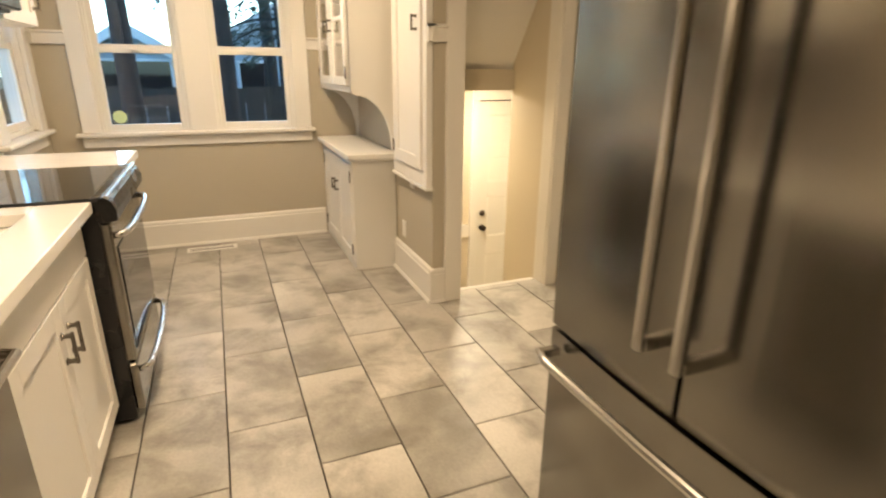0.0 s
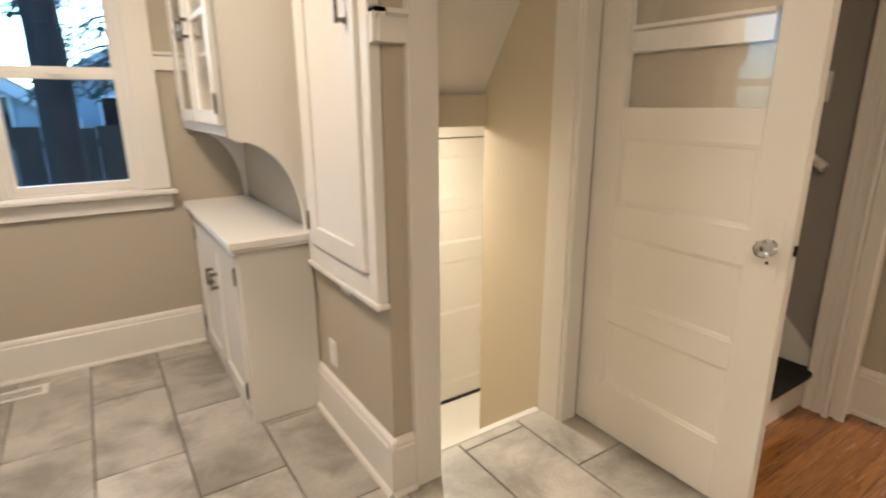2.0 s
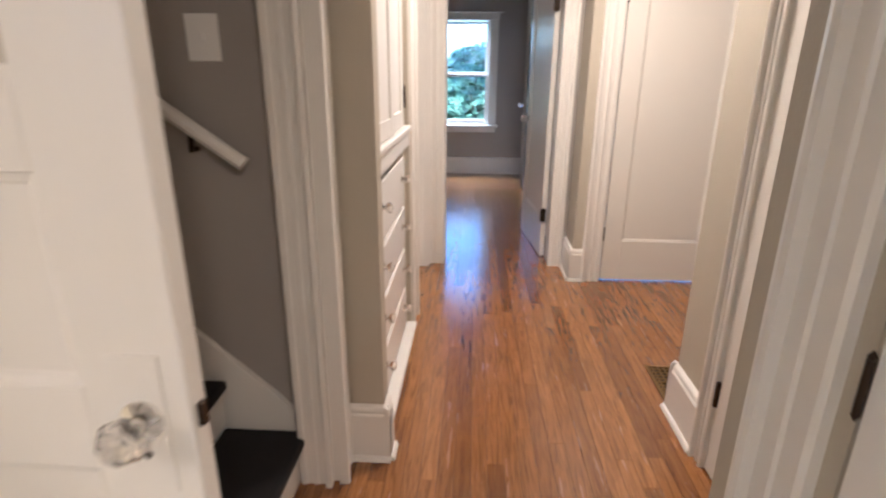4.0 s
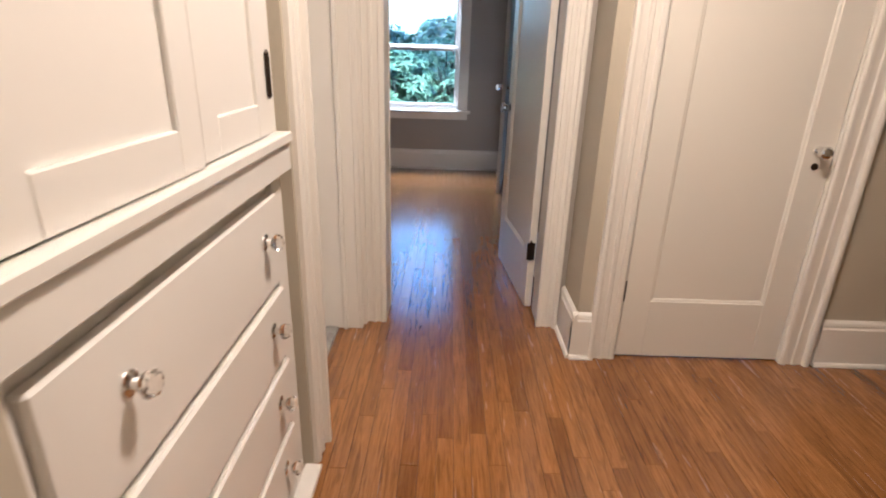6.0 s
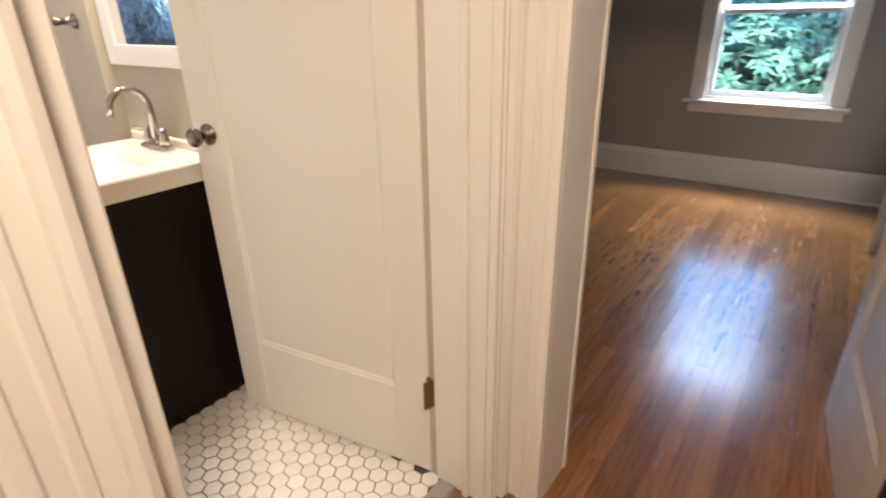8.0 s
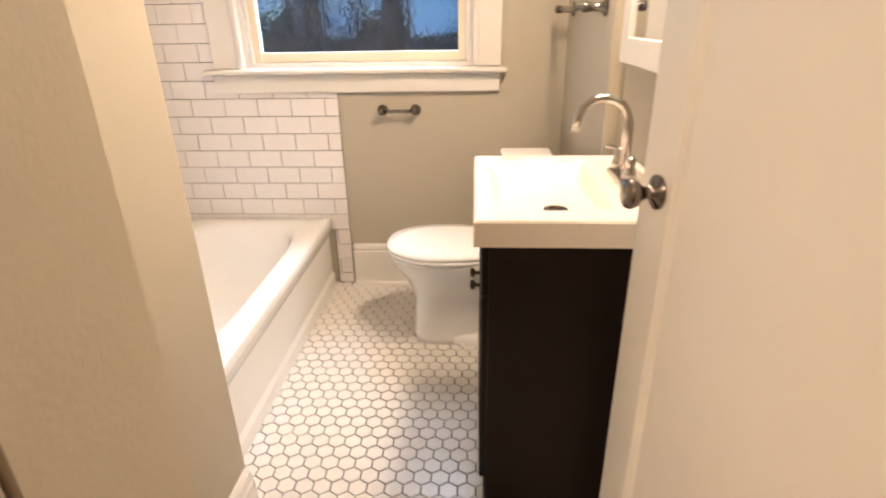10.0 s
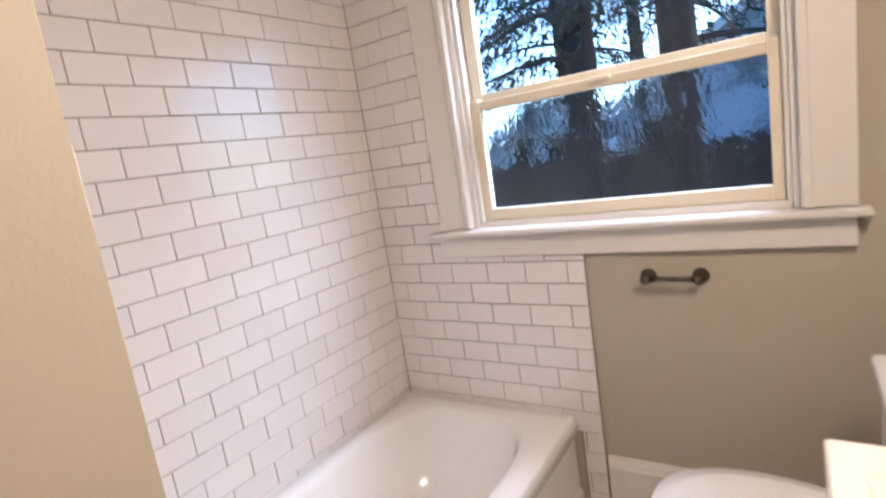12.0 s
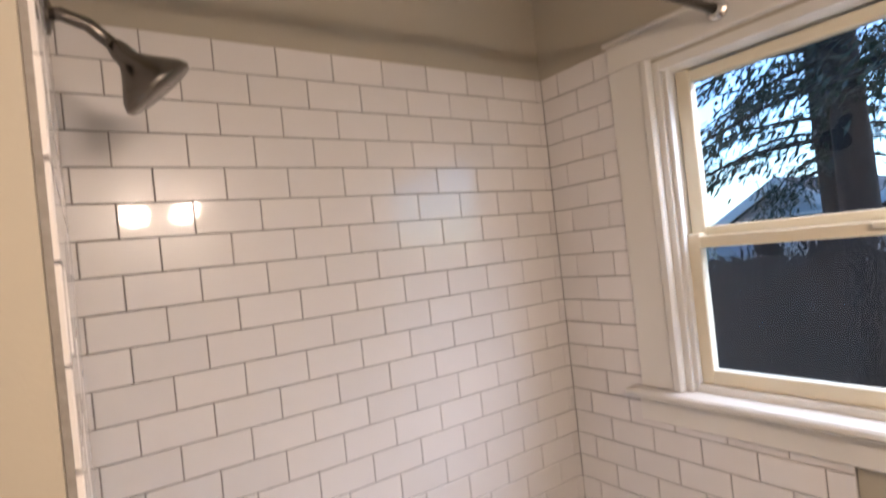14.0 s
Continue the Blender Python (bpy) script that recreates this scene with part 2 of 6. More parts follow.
SIDINGT = paint("house_white_trim", (0.75, 0.76, 0.76), 0.6)
ROOFM = rough_stuff("asphalt_shingle", (0.07, 0.07, 0.075), (0.14, 0.14, 0.15), 12, 0.95)
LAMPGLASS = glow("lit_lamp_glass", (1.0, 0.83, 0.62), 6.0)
STICKER = gloss("pale_green_sticker", (0.55, 0.68, 0.38), 0.5)

# ---------------------------------------------------------------- builders
WORLD = {}


def thing(name, at, label, category, group="", kind=""):
    ob = new(name)
    ob.empty_display_size = 0.05
    ob.location = at
    WORLD[ob] = Matrix.Translation(at)
    return tagged(ob, label, category, group, kind)


def mesh_of(name, bm, material, smooth=False):
    me = bpy.data.meshes.new(name)
    bmesh.ops.recalc_face_normals(bm, faces=bm.faces)
    if smooth:
        for f in bm.faces:
            f.smooth = True
    bm.to_mesh(me)
    bm.free()
    me.materials.append(material)
    return me


def part(name, bm, material, parent, label="", smooth=False):
    """Links a bmesh, in world metres, as one mesh object under a thing or a part."""
    ob = new(name, mesh_of(name, bm, material, smooth))
    ob.parent = parent
    ob.matrix_parent_inverse = WORLD.get(parent, Matrix()).inverted()
    WORLD[ob] = Matrix()
    if label:
        ob["label"] = label
    return ob


def solid(name, bm, material, label, category, kind="structure", smooth=False):
    ob = new(name, mesh_of(name, bm, material, smooth))
    WORLD[ob] = Matrix()
    return tagged(ob, label, category, "", kind)


def box(bm, x0, x1, y0, y1, z0, z1, bevel=0.0, m=None, seg=1):
    r = bmesh.ops.create_cube(bm, size=1)
    vs = r["verts"]
    bmesh.ops.transform(bm, matrix=Matrix.Translation(((x0 + x1) / 2, (y0 + y1) / 2, (z0 + z1) / 2)) @ Matrix.Diagonal((abs(x1 - x0), abs(y1 - y0), abs(z1 - z0), 1)), verts=vs)
    if bevel:
        es = list({e for v in vs for e in v.link_edges})
        r2 = bmesh.ops.bevel(bm, geom=es, offset=bevel, segments=seg, affect="EDGES", profile=0.5)
        vs = list({v for f in r2["faces"] for v in f.verts} | {v for v in vs if v.is_valid})
    if m is not None:
        bmesh.ops.transform(bm, matrix=m, verts=[v for v in vs if v.is_valid])
    return vs


def B(x0, x1, y0, y1, z0, z1, bevel=0.003, m=None, seg=1):
    bm = bmesh.new()
    box(bm, x0, x1, y0, y1, z0, z1, bevel, m, seg)
    return bm


def boxes(*rows, bevel=0.003, m=None):
    bm = bmesh.new()
    for r in rows:
        box(bm, *r, bevel, m)
    return bm


def lathe(bm, profile, axis_from, axis_to, seg=24):
    """Profile rows (radius, along) turned about the line from axis_from, along measured in metres toward axis_to."""
    a, d = Vector(axis_from), (Vector(axis_to) - Vector(axis_from)).normalized()
    u = d.orthogonal().normalized()
    v = d.cross(u)
    rings = []
    for r, h in profile:
        c = a + d * h
        rings.append([bm.verts.new(c + (u * math.cos(2 * math.pi * k / seg) + v * math.sin(2 * math.pi * k / seg)) * max(r, 1e-4)) for k in range(seg)])
    for p, q in zip(rings, rings[1:]):
        for k in range(seg):
            bm.faces.new((p[k], p[(k + 1) % seg], q[(k + 1) % seg], q[k]))
    bm.faces.new(rings[0][::-1])
    bm.faces.new(rings[-1])


def L(profile, a, b, seg=24):
    bm = bmesh.new()
    lathe(bm, profile, a, b, seg)
    return bm


def tube(bm, pts, r, seg=12):
    pts = [Vector(p) for p in pts]
    rings, up = [], None
    for i, p in enumerate(pts):
        d = (pts[min(i + 1, len(pts) - 1)] - pts[max(i - 1, 0)]).normalized()
        u = d.orthogonal().normalized() if up is None else (up - d * up.dot(d)).normalized()
        up = u
        v = d.cross(u)
        rr = r[i] if isinstance(r, (list, tuple)) else r
        rings.append([bm.verts.new(p + (u * math.cos(2 * math.pi * k / seg) + v * math.sin(2 * math.pi * k / seg)) * rr) for k in range(seg)])
    for p, q in zip(rings, rings[1:]):
        for k in range(seg):
            bm.faces.new((p[k], p[(k + 1) % seg], q[(k + 1) % seg], q[k]))
    bm.faces.new(rings[0][::-1])
    bm.faces.new(rings[-1])


def T(pts, r, seg=12):
    bm = bmesh.new()
    tube(bm, pts, r, seg)
    return bm


def sweep(bm, profile, origin, u, v, w, length):
    """Extrudes a 2D profile (u, v) from origin along w by length."""
    o, u, v, w = Vector(origin), Vector(u), Vector(v), Vector(w)
    a = [bm.verts.new(o + u * p + v * q) for p, q in profile]
    b = [bm.verts.new(x.co + w * length) for x in a]
    n = len(a)
    for i in range(n):
        bm.faces.new((a[i], a[(i + 1) % n], b[(i + 1) % n], b[i]))
    bm.faces.new(a[::-1])
    bm.faces.new(b)


def W(profile, origin, u, v, w, length):
    bm = bmesh.new()
    sweep(bm, profile, origin, u, v, w, length)
    return bm


def grid_surface(bm, rows, close_u=False):
    """rows of points joined to a skin."""
    vs = [[bm.verts.new(p) for p in r] for r in rows]
    for p, q in zip(vs, vs[1:]):
        n = len(p)
        for k in range(n if close_u else n - 1):
            bm.faces.new((p[k], p[(k + 1) % n], q[(k + 1) % n], q[k]))
    return vs


X, Y, Z = Vector((1, 0, 0)), Vector((0, 1, 0)), Vector((0, 0, 1))
# casing with a back band and beads, 120 mm wide: across, proud of the wall
CASING = [(0, 0), (0, 0.014), (0.008, 0.019), (0.024, 0.019), (0.028, 0.014), (0.050, 0.014), (0.054, 0.019), (0.066, 0.019), (0.070, 0.014), (0.094, 0.014), (0.097, 0.030), (0.108, 0.033), (0.120, 0.030), (0.120, 0)]
FLATCAS = [(0, 0), (0, 0.018), (0.004, 0.022), (0.116, 0.022), (0.120, 0.018), (0.120, 0)]
BASE_H = 0.215
BASEPROF = [(0, 0), (0.020, 0), (0.022, 0.004), (0.022, 0.178), (0.016, 0.186), (0.018, 0.194), (0.014, 0.206), (0.004, 0.215), (0, 0.215)]


def baseboard(x0, y0, x1, y1, out, shoe=True):
    """Tall baseboard with a moulded cap, along the wall foot from one point to another; out: the way off the wall."""
    a, b = Vector((x0, y0, 0.002)), Vector((x1, y1, 0.002))
    d = b - a
    bm = W(BASEPROF, a, Vector(out), Z, d.normalized(), d.length)
    ob = solid("baseboard", bm, TRIM, "tall white painted baseboard along the wall", "baseboard")
    if shoe:
        q = [(0, 0), (0.014, 0), (0.012, 0.008), (0.007, 0.015), (0, 0.017)]
        part("shoe_moulding", W(q, a + Vector(out) * 0.0225, Vector(out), Z, d.normalized(), d.length), TRIM, ob)
    return ob


def casing(origin, u, out, height, prof=CASING, name="trim", z0=0.0, parent=None):
    o = Vector(origin)
    o.z = z0
    bm = W(prof, o, Vector(u), Vector(out), Z, height)
    if parent:
        return part("casing", bm, TRIM, parent)
    return solid(name, bm, TRIM, "white moulded door casing with beaded edges", "door casing")


def rail_strip(x0, y0, x1, y1, out, z, h=0.09, d=0.022):
    """White plate rail along a wall."""
    a, b = Vector((x0, y0, z)), Vector((x1, y1, z))
    dd = b - a
    prof = [(0, 0), (d, 0.004), (d, h - 0.02), (d + 0.014, h - 0.012), (d + 0.014, h), (0, h)]
    return solid("trim", W(prof, a, Vector(out), Z, dd.normalized(), dd.length), TRIM, "white wooden picture rail band on the wall", "picture rail")


def crystal_knob(thing_ob, m, name="knob"):
    """Faceted glass knob on a shank with rose; m places it, +y off the door face."""
    k = bmesh.new()
    lathe(k, [(0.012, 0.022), (0.020, 0.026), (0.027, 0.036), (0.028, 0.044), (0.022, 0.054), (0.012, 0.058)], (0, 0, 0), (0, 1, 0), 8)
    bmesh.ops.transform(k, matrix=m, verts=k.verts)
    kn = part(name, k, CRYSTAL, thing_ob, "faceted clear glass knob")
    r = bmesh.new()
    lathe(r, [(0.026, 0.0), (0.026, 0.004), (0.012, 0.008), (0.011, 0.024)], (0, 0, 0), (0, 1, 0), 20)
    bmesh.ops.transform(r, matrix=m, verts=r.verts)
    part("rose", r, CHROME, kn, "polished metal rose", smooth=False)
    return kn


def butt_hinge(thing_ob, m, mat=BRONZE):
    h = bmesh.new()
    box(h, -0.020, 0.020, -0.003, 0.003, -0.045, 0.045, 0.001)
    tube(h, [(0, -0.006, -0.048), (0, -0.006, 0.048)], 0.007, 8)
    tube(h, [(0, -0.006, 0.048), (0, -0.006, 0.056)], [0.0075, 0.002], 8)
    bmesh.ops.transform(h, matrix=m, verts=h.verts)
    return part("hinge", h, mat, thing_ob, "dark metal butt hinge")


def panel_door(name, at, angle, width, height, rails, label, thick=0.036, stile=0.105, glass_top=False, mat=None, category="door", z0=0.008, kind="structure", sunk=0.010):
    """A panelled door leaf. Local x runs from the hinge along the leaf, y is through it, z up. rails: heights (z0, z1) of each panel."""
    mat = mat or DOORP
    d = thing(name, (at[0], at[1], at[2] if len(at) > 2 else 0), label, category, "", kind)
    m = pose(at[0], at[1], (at[2] if len(at) > 2 else 0), 0, 0, angle)
    h = thick / 2
    bm = bmesh.new()
    box(bm, 0, stile, -h, h, z0, height, 0.003, m)
    box(bm, width - stile, width, -h, h, z0, height, 0.003, m)
    levels = [z0] + [v for r in rails for v in r] + [height]
    for a, b in zip(levels[::2], levels[1::2]):
        box(bm, stile - 0.001, width - stile + 0.001, -h, h, a, b, 0.0025, m)
    part("door_frame", bm, mat, d)
    for i, (a, b) in enumerate(rails):
        is_glass = glass_top and i == len(rails) - 1
        w0, w1 = stile - 0.004, width - stile + 0.004
        if is_glass:
            g = part("pane", B(w0, w1, -0.0025, 0.0025, a - 0.004, b + 0.004, 0, m), GLASS, d, "clear glass upper pane")
            g.visible_shadow = False
        else:
            p = part("panel", B(w0, w1, -h + sunk, h - sunk, a - 0.004, b + 0.004, 0.001, m), mat, d)
            for side in (-1, 1):
                y = side * (h - sunk)
                mo = bmesh.new()
                q = [(0, 0), (0.013, 0), (0.008, 0.004), (0, sunk - 0.003)]
                for o, u, w, l in (((stile, y, a), X, Z, b - a), ((width - stile, y, a), -X, Z, b - a), ((stile, y, a), Z, X, width - 2 * stile), ((stile, y, b), -Z, X, width - 2 * stile)):
                    sweep(mo, q, o, u, Vector((0, side, 0)), w, l)
                bmesh.ops.transform(mo, matrix=m, verts=mo.verts)
                part("moulding", mo, mat, p)
    return d, m


def cup_hinge(parent, m):
    """Slim surface hinge pin of the old cabinets, long way up z, +y off the face."""
    h = bmesh.new()
    tube(h, [(0, 0.004, -0.030), (0, 0.004, 0.030)], 0.0045, 8)
    lathe(h, [(0.003, 0), (0.005, 0.003), (0.001, 0.010)], (0, 0.004, 0.030), (0, 0.004, 1), 8)
    lathe(h, [(0.003, 0), (0.005, 0.003), (0.001, 0.010)], (0, 0.004, -0.030), (0, 0.004, -1), 8)
    bmesh.ops.transform(h, matrix=m, verts=h.verts)
    return part("hinge", h, BRONZE, parent, "slim dark bronze cabinet hinge")


def bar_pull(parent, m, length=0.09, mat=NICKEL):
    """Squared bar pull on two feet; local z along, +y off the face."""
    h = bmesh.new()
    box(h, -0.005, 0.005, 0.022, 0.032, -length / 2, length / 2, 0.002)
    for s in (-1, 1):
        box(h, -0.006, 0.006, 0, 0.026, s * (length / 2 - 0.010) - 0.006, s * (length / 2 - 0.010) + 0.006, 0.0015)
        box(h, -0.009, 0.009, 0, 0.004, s * (length / 2 - 0.010) - 0.009, s * (length / 2 - 0.010) + 0.009, 0.001)
    bmesh.ops.transform(h, matrix=m, verts=h.verts)
    return part("handle", h, mat, parent, "brushed nickel bar pull")


def shaker(parent, m, w, h, frame=0.06, thick=0.020, name="door", mat=None):
    """A shaker front, local x width, z up, front toward +y."""
    mat = mat or CABINET
    bm = bmesh.new()
    box(bm, 0, frame, 0, thick, 0, h, 0.002, m)
    box(bm, w - frame, w, 0, thick, 0, h, 0.002, m)
    box(bm, frame, w - frame, 0, thick, 0, frame, 0.002, m)
    box(bm, frame, w - frame, 0, thick, h - frame, h, 0.002, m)
    box(bm, frame - 0.002, w - frame + 0.002, 0, thick - 0.009, frame - 0.002, h - frame + 0.002, 0, m)
    return part(name, bm, mat, parent)


def slab(parent, m, w, h, thick=0.020, name="drawer", mat=None):
    return part(name, B(0, w, 0, thick, 0, h, 0.003, m), mat or CABINET, parent)


def sash_window(name, centre, normal_out, gw, z0, z1, rail, label, depth=0.10, casing_w=0.12, head=True, glass_low=None, apron=True, sill_side=0.05, sash_mat=None):
    """Double-hung window in a wall: sashes, panes, stops, sill (stool) and apron. centre: (x, y) on the room face; normal_out: the way outside.
    gw: glass width, z0..z1: glass from bottom to top, rail: z of the meeting rail."""
    sash_mat = sash_mat or TRIM
    n = Vector((*normal_out, 0))
    u = Vector((-n.y, n.x, 0)) if abs(n.y) < 0.5 else Vector((1, 0, 0))
    basis = Matrix((u, n, Z)).transposed().to_4x4()
    m = Matrix.Translation((centre[0], centre[1], 0)) @ basis
    w = thing(name, (centre[0], centre[1], z0), label, "window", "", "structure")
    s = 0.042
    half = gw / 2

    def sash(nm, za, zb, y, gl, lock=False):
        bm = bmesh.new()
        box(bm, -half - s, -half, y, y + 0.034, za - s, zb + s, 0.003, m)
        box(bm, half, half + s, y, y + 0.034, za - s, zb + s, 0.003, m)
        box(bm, -half, half, y, y + 0.034, za - s, za, 0.003, m)
        box(bm, -half, half, y, y + 0.034, zb, zb + s * 0.8, 0.003, m)
        sp = part(nm, bm, sash_mat, w, "white painted sash")
        g = part("pane", B(-half - 0.004, half + 0.004, y + 0.014, y + 0.018, za - 0.004, zb + 0.004, 0, m), gl, sp)
        g.visible_shadow = False
        return sp
    low = sash("lower_sash", z0, rail - 0.03, 0.035, glass_low or GLASS)
    sash("upper_sash", rail + 0.03, z1, 0.072, GLASS)
    part("sash_lock", B(-0.03, 0.03, 0.012, 0.034, rail - 0.012, rail + 0.004, 0.004, m), sash_mat, low)
    e = half + s + 0.004
    fr = bmesh.new()
    for sx in (-1, 1):
        box(fr, sx * e, sx * (e + 0.03), 0.0, depth + 0.03, z0 - s - 0.02, z1 + s + 0.03, 0.002, m)
        box(fr, sx * (e - 0.014), sx * e, 0.012, 0.033, z0 - s, z1 + s, 0.002, m)
    box(fr, -e, e, 0.0, depth + 0.03, z1 + s, z1 + s + 0.03, 0.002, m)
    box(fr, -e, e, 0.02, depth + 0.06, z0 - s - 0.03, z0 - s, 0.002, m)
    part("window_frame", fr, TRIM, w)
    return w, m, e


def wall(name, rows, mat, label):
    bm = bmesh.new()
    for r in rows:
        box(bm, *r, 0.0)
    return solid(name, bm, mat, label, "wall")

# ---------------------------------------------------------------- the large structure
H = 2.50          # ceiling height
KN, KE, KW = 4.55, 1.19, -1.0      # kitchen: north wall, stub wall, west wall
HN, HS = 2.02, 0.906                # hall: north and south walls
BW, BN, BE = 3.195, 4.44, 5.08     # bathroom: west, north, east walls
PX, PY = 4.08, 2.998                # corner of the tub partition
DX = 8.72                          # bedroom window wall

wall("wall_kitchen_north", [(-1.12, -0.698, KN, KN + 0.15, -1.2, H), (-0.086, 0.078, KN, KN + 0.15, 0.86, H), (0.694, 1.32, KN, KN + 0.15, -1.2, H), (-0.698, 0.694, KN, KN + 0.15, -1.2, 0.86), (-0.698, -0.086, KN, KN + 0.15, 2.10, H), (0.078, 0.694, KN, KN + 0.15, 2.10, H)], TAUPE, "taupe painted kitchen wall with two window openings")
wall("wall_kitchen_west", [(KW - 0.12, KW, -2.6, 3.672, -0.1, H), (KW - 0.12, KW, 4.328, KN, -0.1, H), (KW - 0.12, KW, 3.672, 4.328, -0.1, 0.93), (KW - 0.12, KW, 3.672, 4.328, 2.10, H)], TAUPE, "taupe painted kitchen side wall with a window")
wall("wall_kitchen_south", [(KW - 0.12, 2.2, -2.72, -2.6, -0.1, H)], TAUPE, "taupe painted wall at the kitchen's end")
wall("wall_hutch", [(KE, 1.32, 2.81, KN, -1.2, H)], TAUPE, "taupe painted stub wall behind the hutch")
wall("wall_basement_door", [(1.32, 1.362, 2.81, 2.93, -0.1, H), (1.362, 1.99, 2.81, 2.93, 2.06, H), (1.99, 2.12, 2.81, 2.93, -0.1, H)], TAUPE, "taupe wall round the basement stair doorway")
wall("wall_stair_side", [(2.12, 2.24, 2.15, 2.93, -0.1, H)], TAUPE, "taupe wall behind the open kitchen door")
rail_strip(2.12, 2.20, 2.12, 2.78, (-1, 0, 0), 1.49)
wall("wall_stair_west", [(2.0, 2.24, 2.93, 3.38, -1.2, H), (1.333, 2.0, 3.36, 3.44, 1.225, 1.36)], CREAM, "cream painted wall beside the basement steps")
wall("wall_landing_north", [(1.32, 2.27, 4.44, 4.65, -1.2, 1.6), (3.05, 3.17, 4.44, 4.65, -1.2, 1.6), (2.27, 3.05, 4.44, 4.65, 1.10, 1.6)], CREAM, "cream painted wall round the back door")
wall("wall_landing_inner", [(1.321, 1.333, 2.932, 4.499, -1.2, 1.6), (3.052, 3.118, 3.30, 4.43, -1.2, 1.6), (2.24, 3.05, 3.30, 3.40, -1.2, 2.5)], CREAM, "cream painted walls of the basement landing")
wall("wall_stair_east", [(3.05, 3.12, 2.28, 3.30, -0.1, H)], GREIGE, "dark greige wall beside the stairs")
wall("wall_stair_head", [(2.24, 3.0, 2.15, 2.28, 2.06, H), (3.0, 3.12, 2.15, 2.28, -0.1, H)], TAUPE, "taupe wall over the stair opening")
wall("wall_hall_north", [(3.12, 3.20, HN, 2.60, -0.1, H), (3.20, 4.172, HN, 2.16, 2.22, H), (4.172, 4.30, 2.05, 2.16, -0.1, H), (4.30, 5.085, 2.05, 2.16, 2.06, H), (5.085, 5.16, 2.05, 2.16, -0.1, H), (3.20, 4.12, 2.50, 2.60, -0.1, H)], TAUPE, "taupe painted hall wall with the built-in linen cupboard")
wall("wall_pantry", [(1.36, 1.44, -2.6, 1.30, -0.1, H), (2.06, 2.30, HS, 1.33, -0.1, H), (1.44, 2.06, 1.24, 1.33, 2.25, H)], TAUPE, "taupe wall between pantry and hall")
wall("wall_hall_south", [(2.30, 2.40, HS - 0.12, HS, -0.1, H), (3.17, 3.47, HS - 0.12, HS, -0.1, H), (2.40, 3.17, HS - 0.12, HS, 2.06, H), (3.35, 3.47, -1.6, HS - 0.12, -0.1, H)], TAUPE, "taupe painted hall wall with a door")
wall("wall_hall_end", [(3.35, 5.0, -1.72, -1.6, -0.1, H)], TAUPE, "taupe painted wall at the end of the side passage")
wall("wall_closet", [(4.886, 5.16, 0.90, 1.075, -0.1, H), (4.886, 5.02, -1.6, 0.16, -0.1, H), (4.886, 5.02, 0.16, 0.90, 2.05, H)], TAUPE, "taupe wall round the closet door")
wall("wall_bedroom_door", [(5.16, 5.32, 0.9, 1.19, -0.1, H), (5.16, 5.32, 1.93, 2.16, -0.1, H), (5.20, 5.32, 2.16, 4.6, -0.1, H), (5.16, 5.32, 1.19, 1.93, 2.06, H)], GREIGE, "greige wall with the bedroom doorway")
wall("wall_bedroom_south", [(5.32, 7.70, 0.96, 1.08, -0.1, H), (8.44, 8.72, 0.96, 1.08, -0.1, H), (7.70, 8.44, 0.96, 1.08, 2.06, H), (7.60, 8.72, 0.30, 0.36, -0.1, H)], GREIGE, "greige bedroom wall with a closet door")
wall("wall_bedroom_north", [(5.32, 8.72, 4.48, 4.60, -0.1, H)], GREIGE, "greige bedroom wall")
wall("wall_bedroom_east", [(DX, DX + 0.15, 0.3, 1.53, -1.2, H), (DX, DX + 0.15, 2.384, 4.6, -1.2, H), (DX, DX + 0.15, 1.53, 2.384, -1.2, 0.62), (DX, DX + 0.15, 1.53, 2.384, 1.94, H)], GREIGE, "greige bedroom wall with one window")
wall("wall_bath_west", [(BW - 0.10, BW, PY, BN, -0.1, H)], TAUPE, "taupe wall above the shower tiles")
wall("wall_tub_partition", [(3.12, PX, 2.60, PY, -0.1, H), (3.99, PX, 2.16, 2.60, -0.1, H), (PX, 4.352, 2.262, 2.43, -0.1, H), (PX, 4.289, 2.161, 2.262, -0.1, H)], TAUPE, "taupe plastered partition at the tub's end")
wall("wall_bath_north", [(BW - 0.10, 3.622, BN, BN + 0.15, -1.2, H), (4.668, 5.20, BN, BN + 0.15, -1.2, H), (3.622, 4.668, BN, BN + 0.15, -1.2, 1.03), (3.622, 4.668, BN, BN + 0.15, 2.01, H)], TAUPE, "taupe bathroom wall with one window")
wall("wall_bath_east", [(BE, 5.20, 2.16, BN, -0.1, H), (BE - 0.045, BE, 3.64, BN, -0.1, H)], TAUPE, "taupe bathroom wall behind the vanity")
solid("ceiling", boxes((-1.12, 1.32, -2.72, 4.70, H, H + 0.1), (1.32, 3.12, -2.72, 2.93, H, H + 0.1), (2.12, 3.12, 2.93, 3.40, H, H + 0.1), (3.12, DX + 0.15, -1.72, 4.60, H, H + 0.1), bevel=0), CEIL, "plain off-white plaster ceiling", "ceiling")
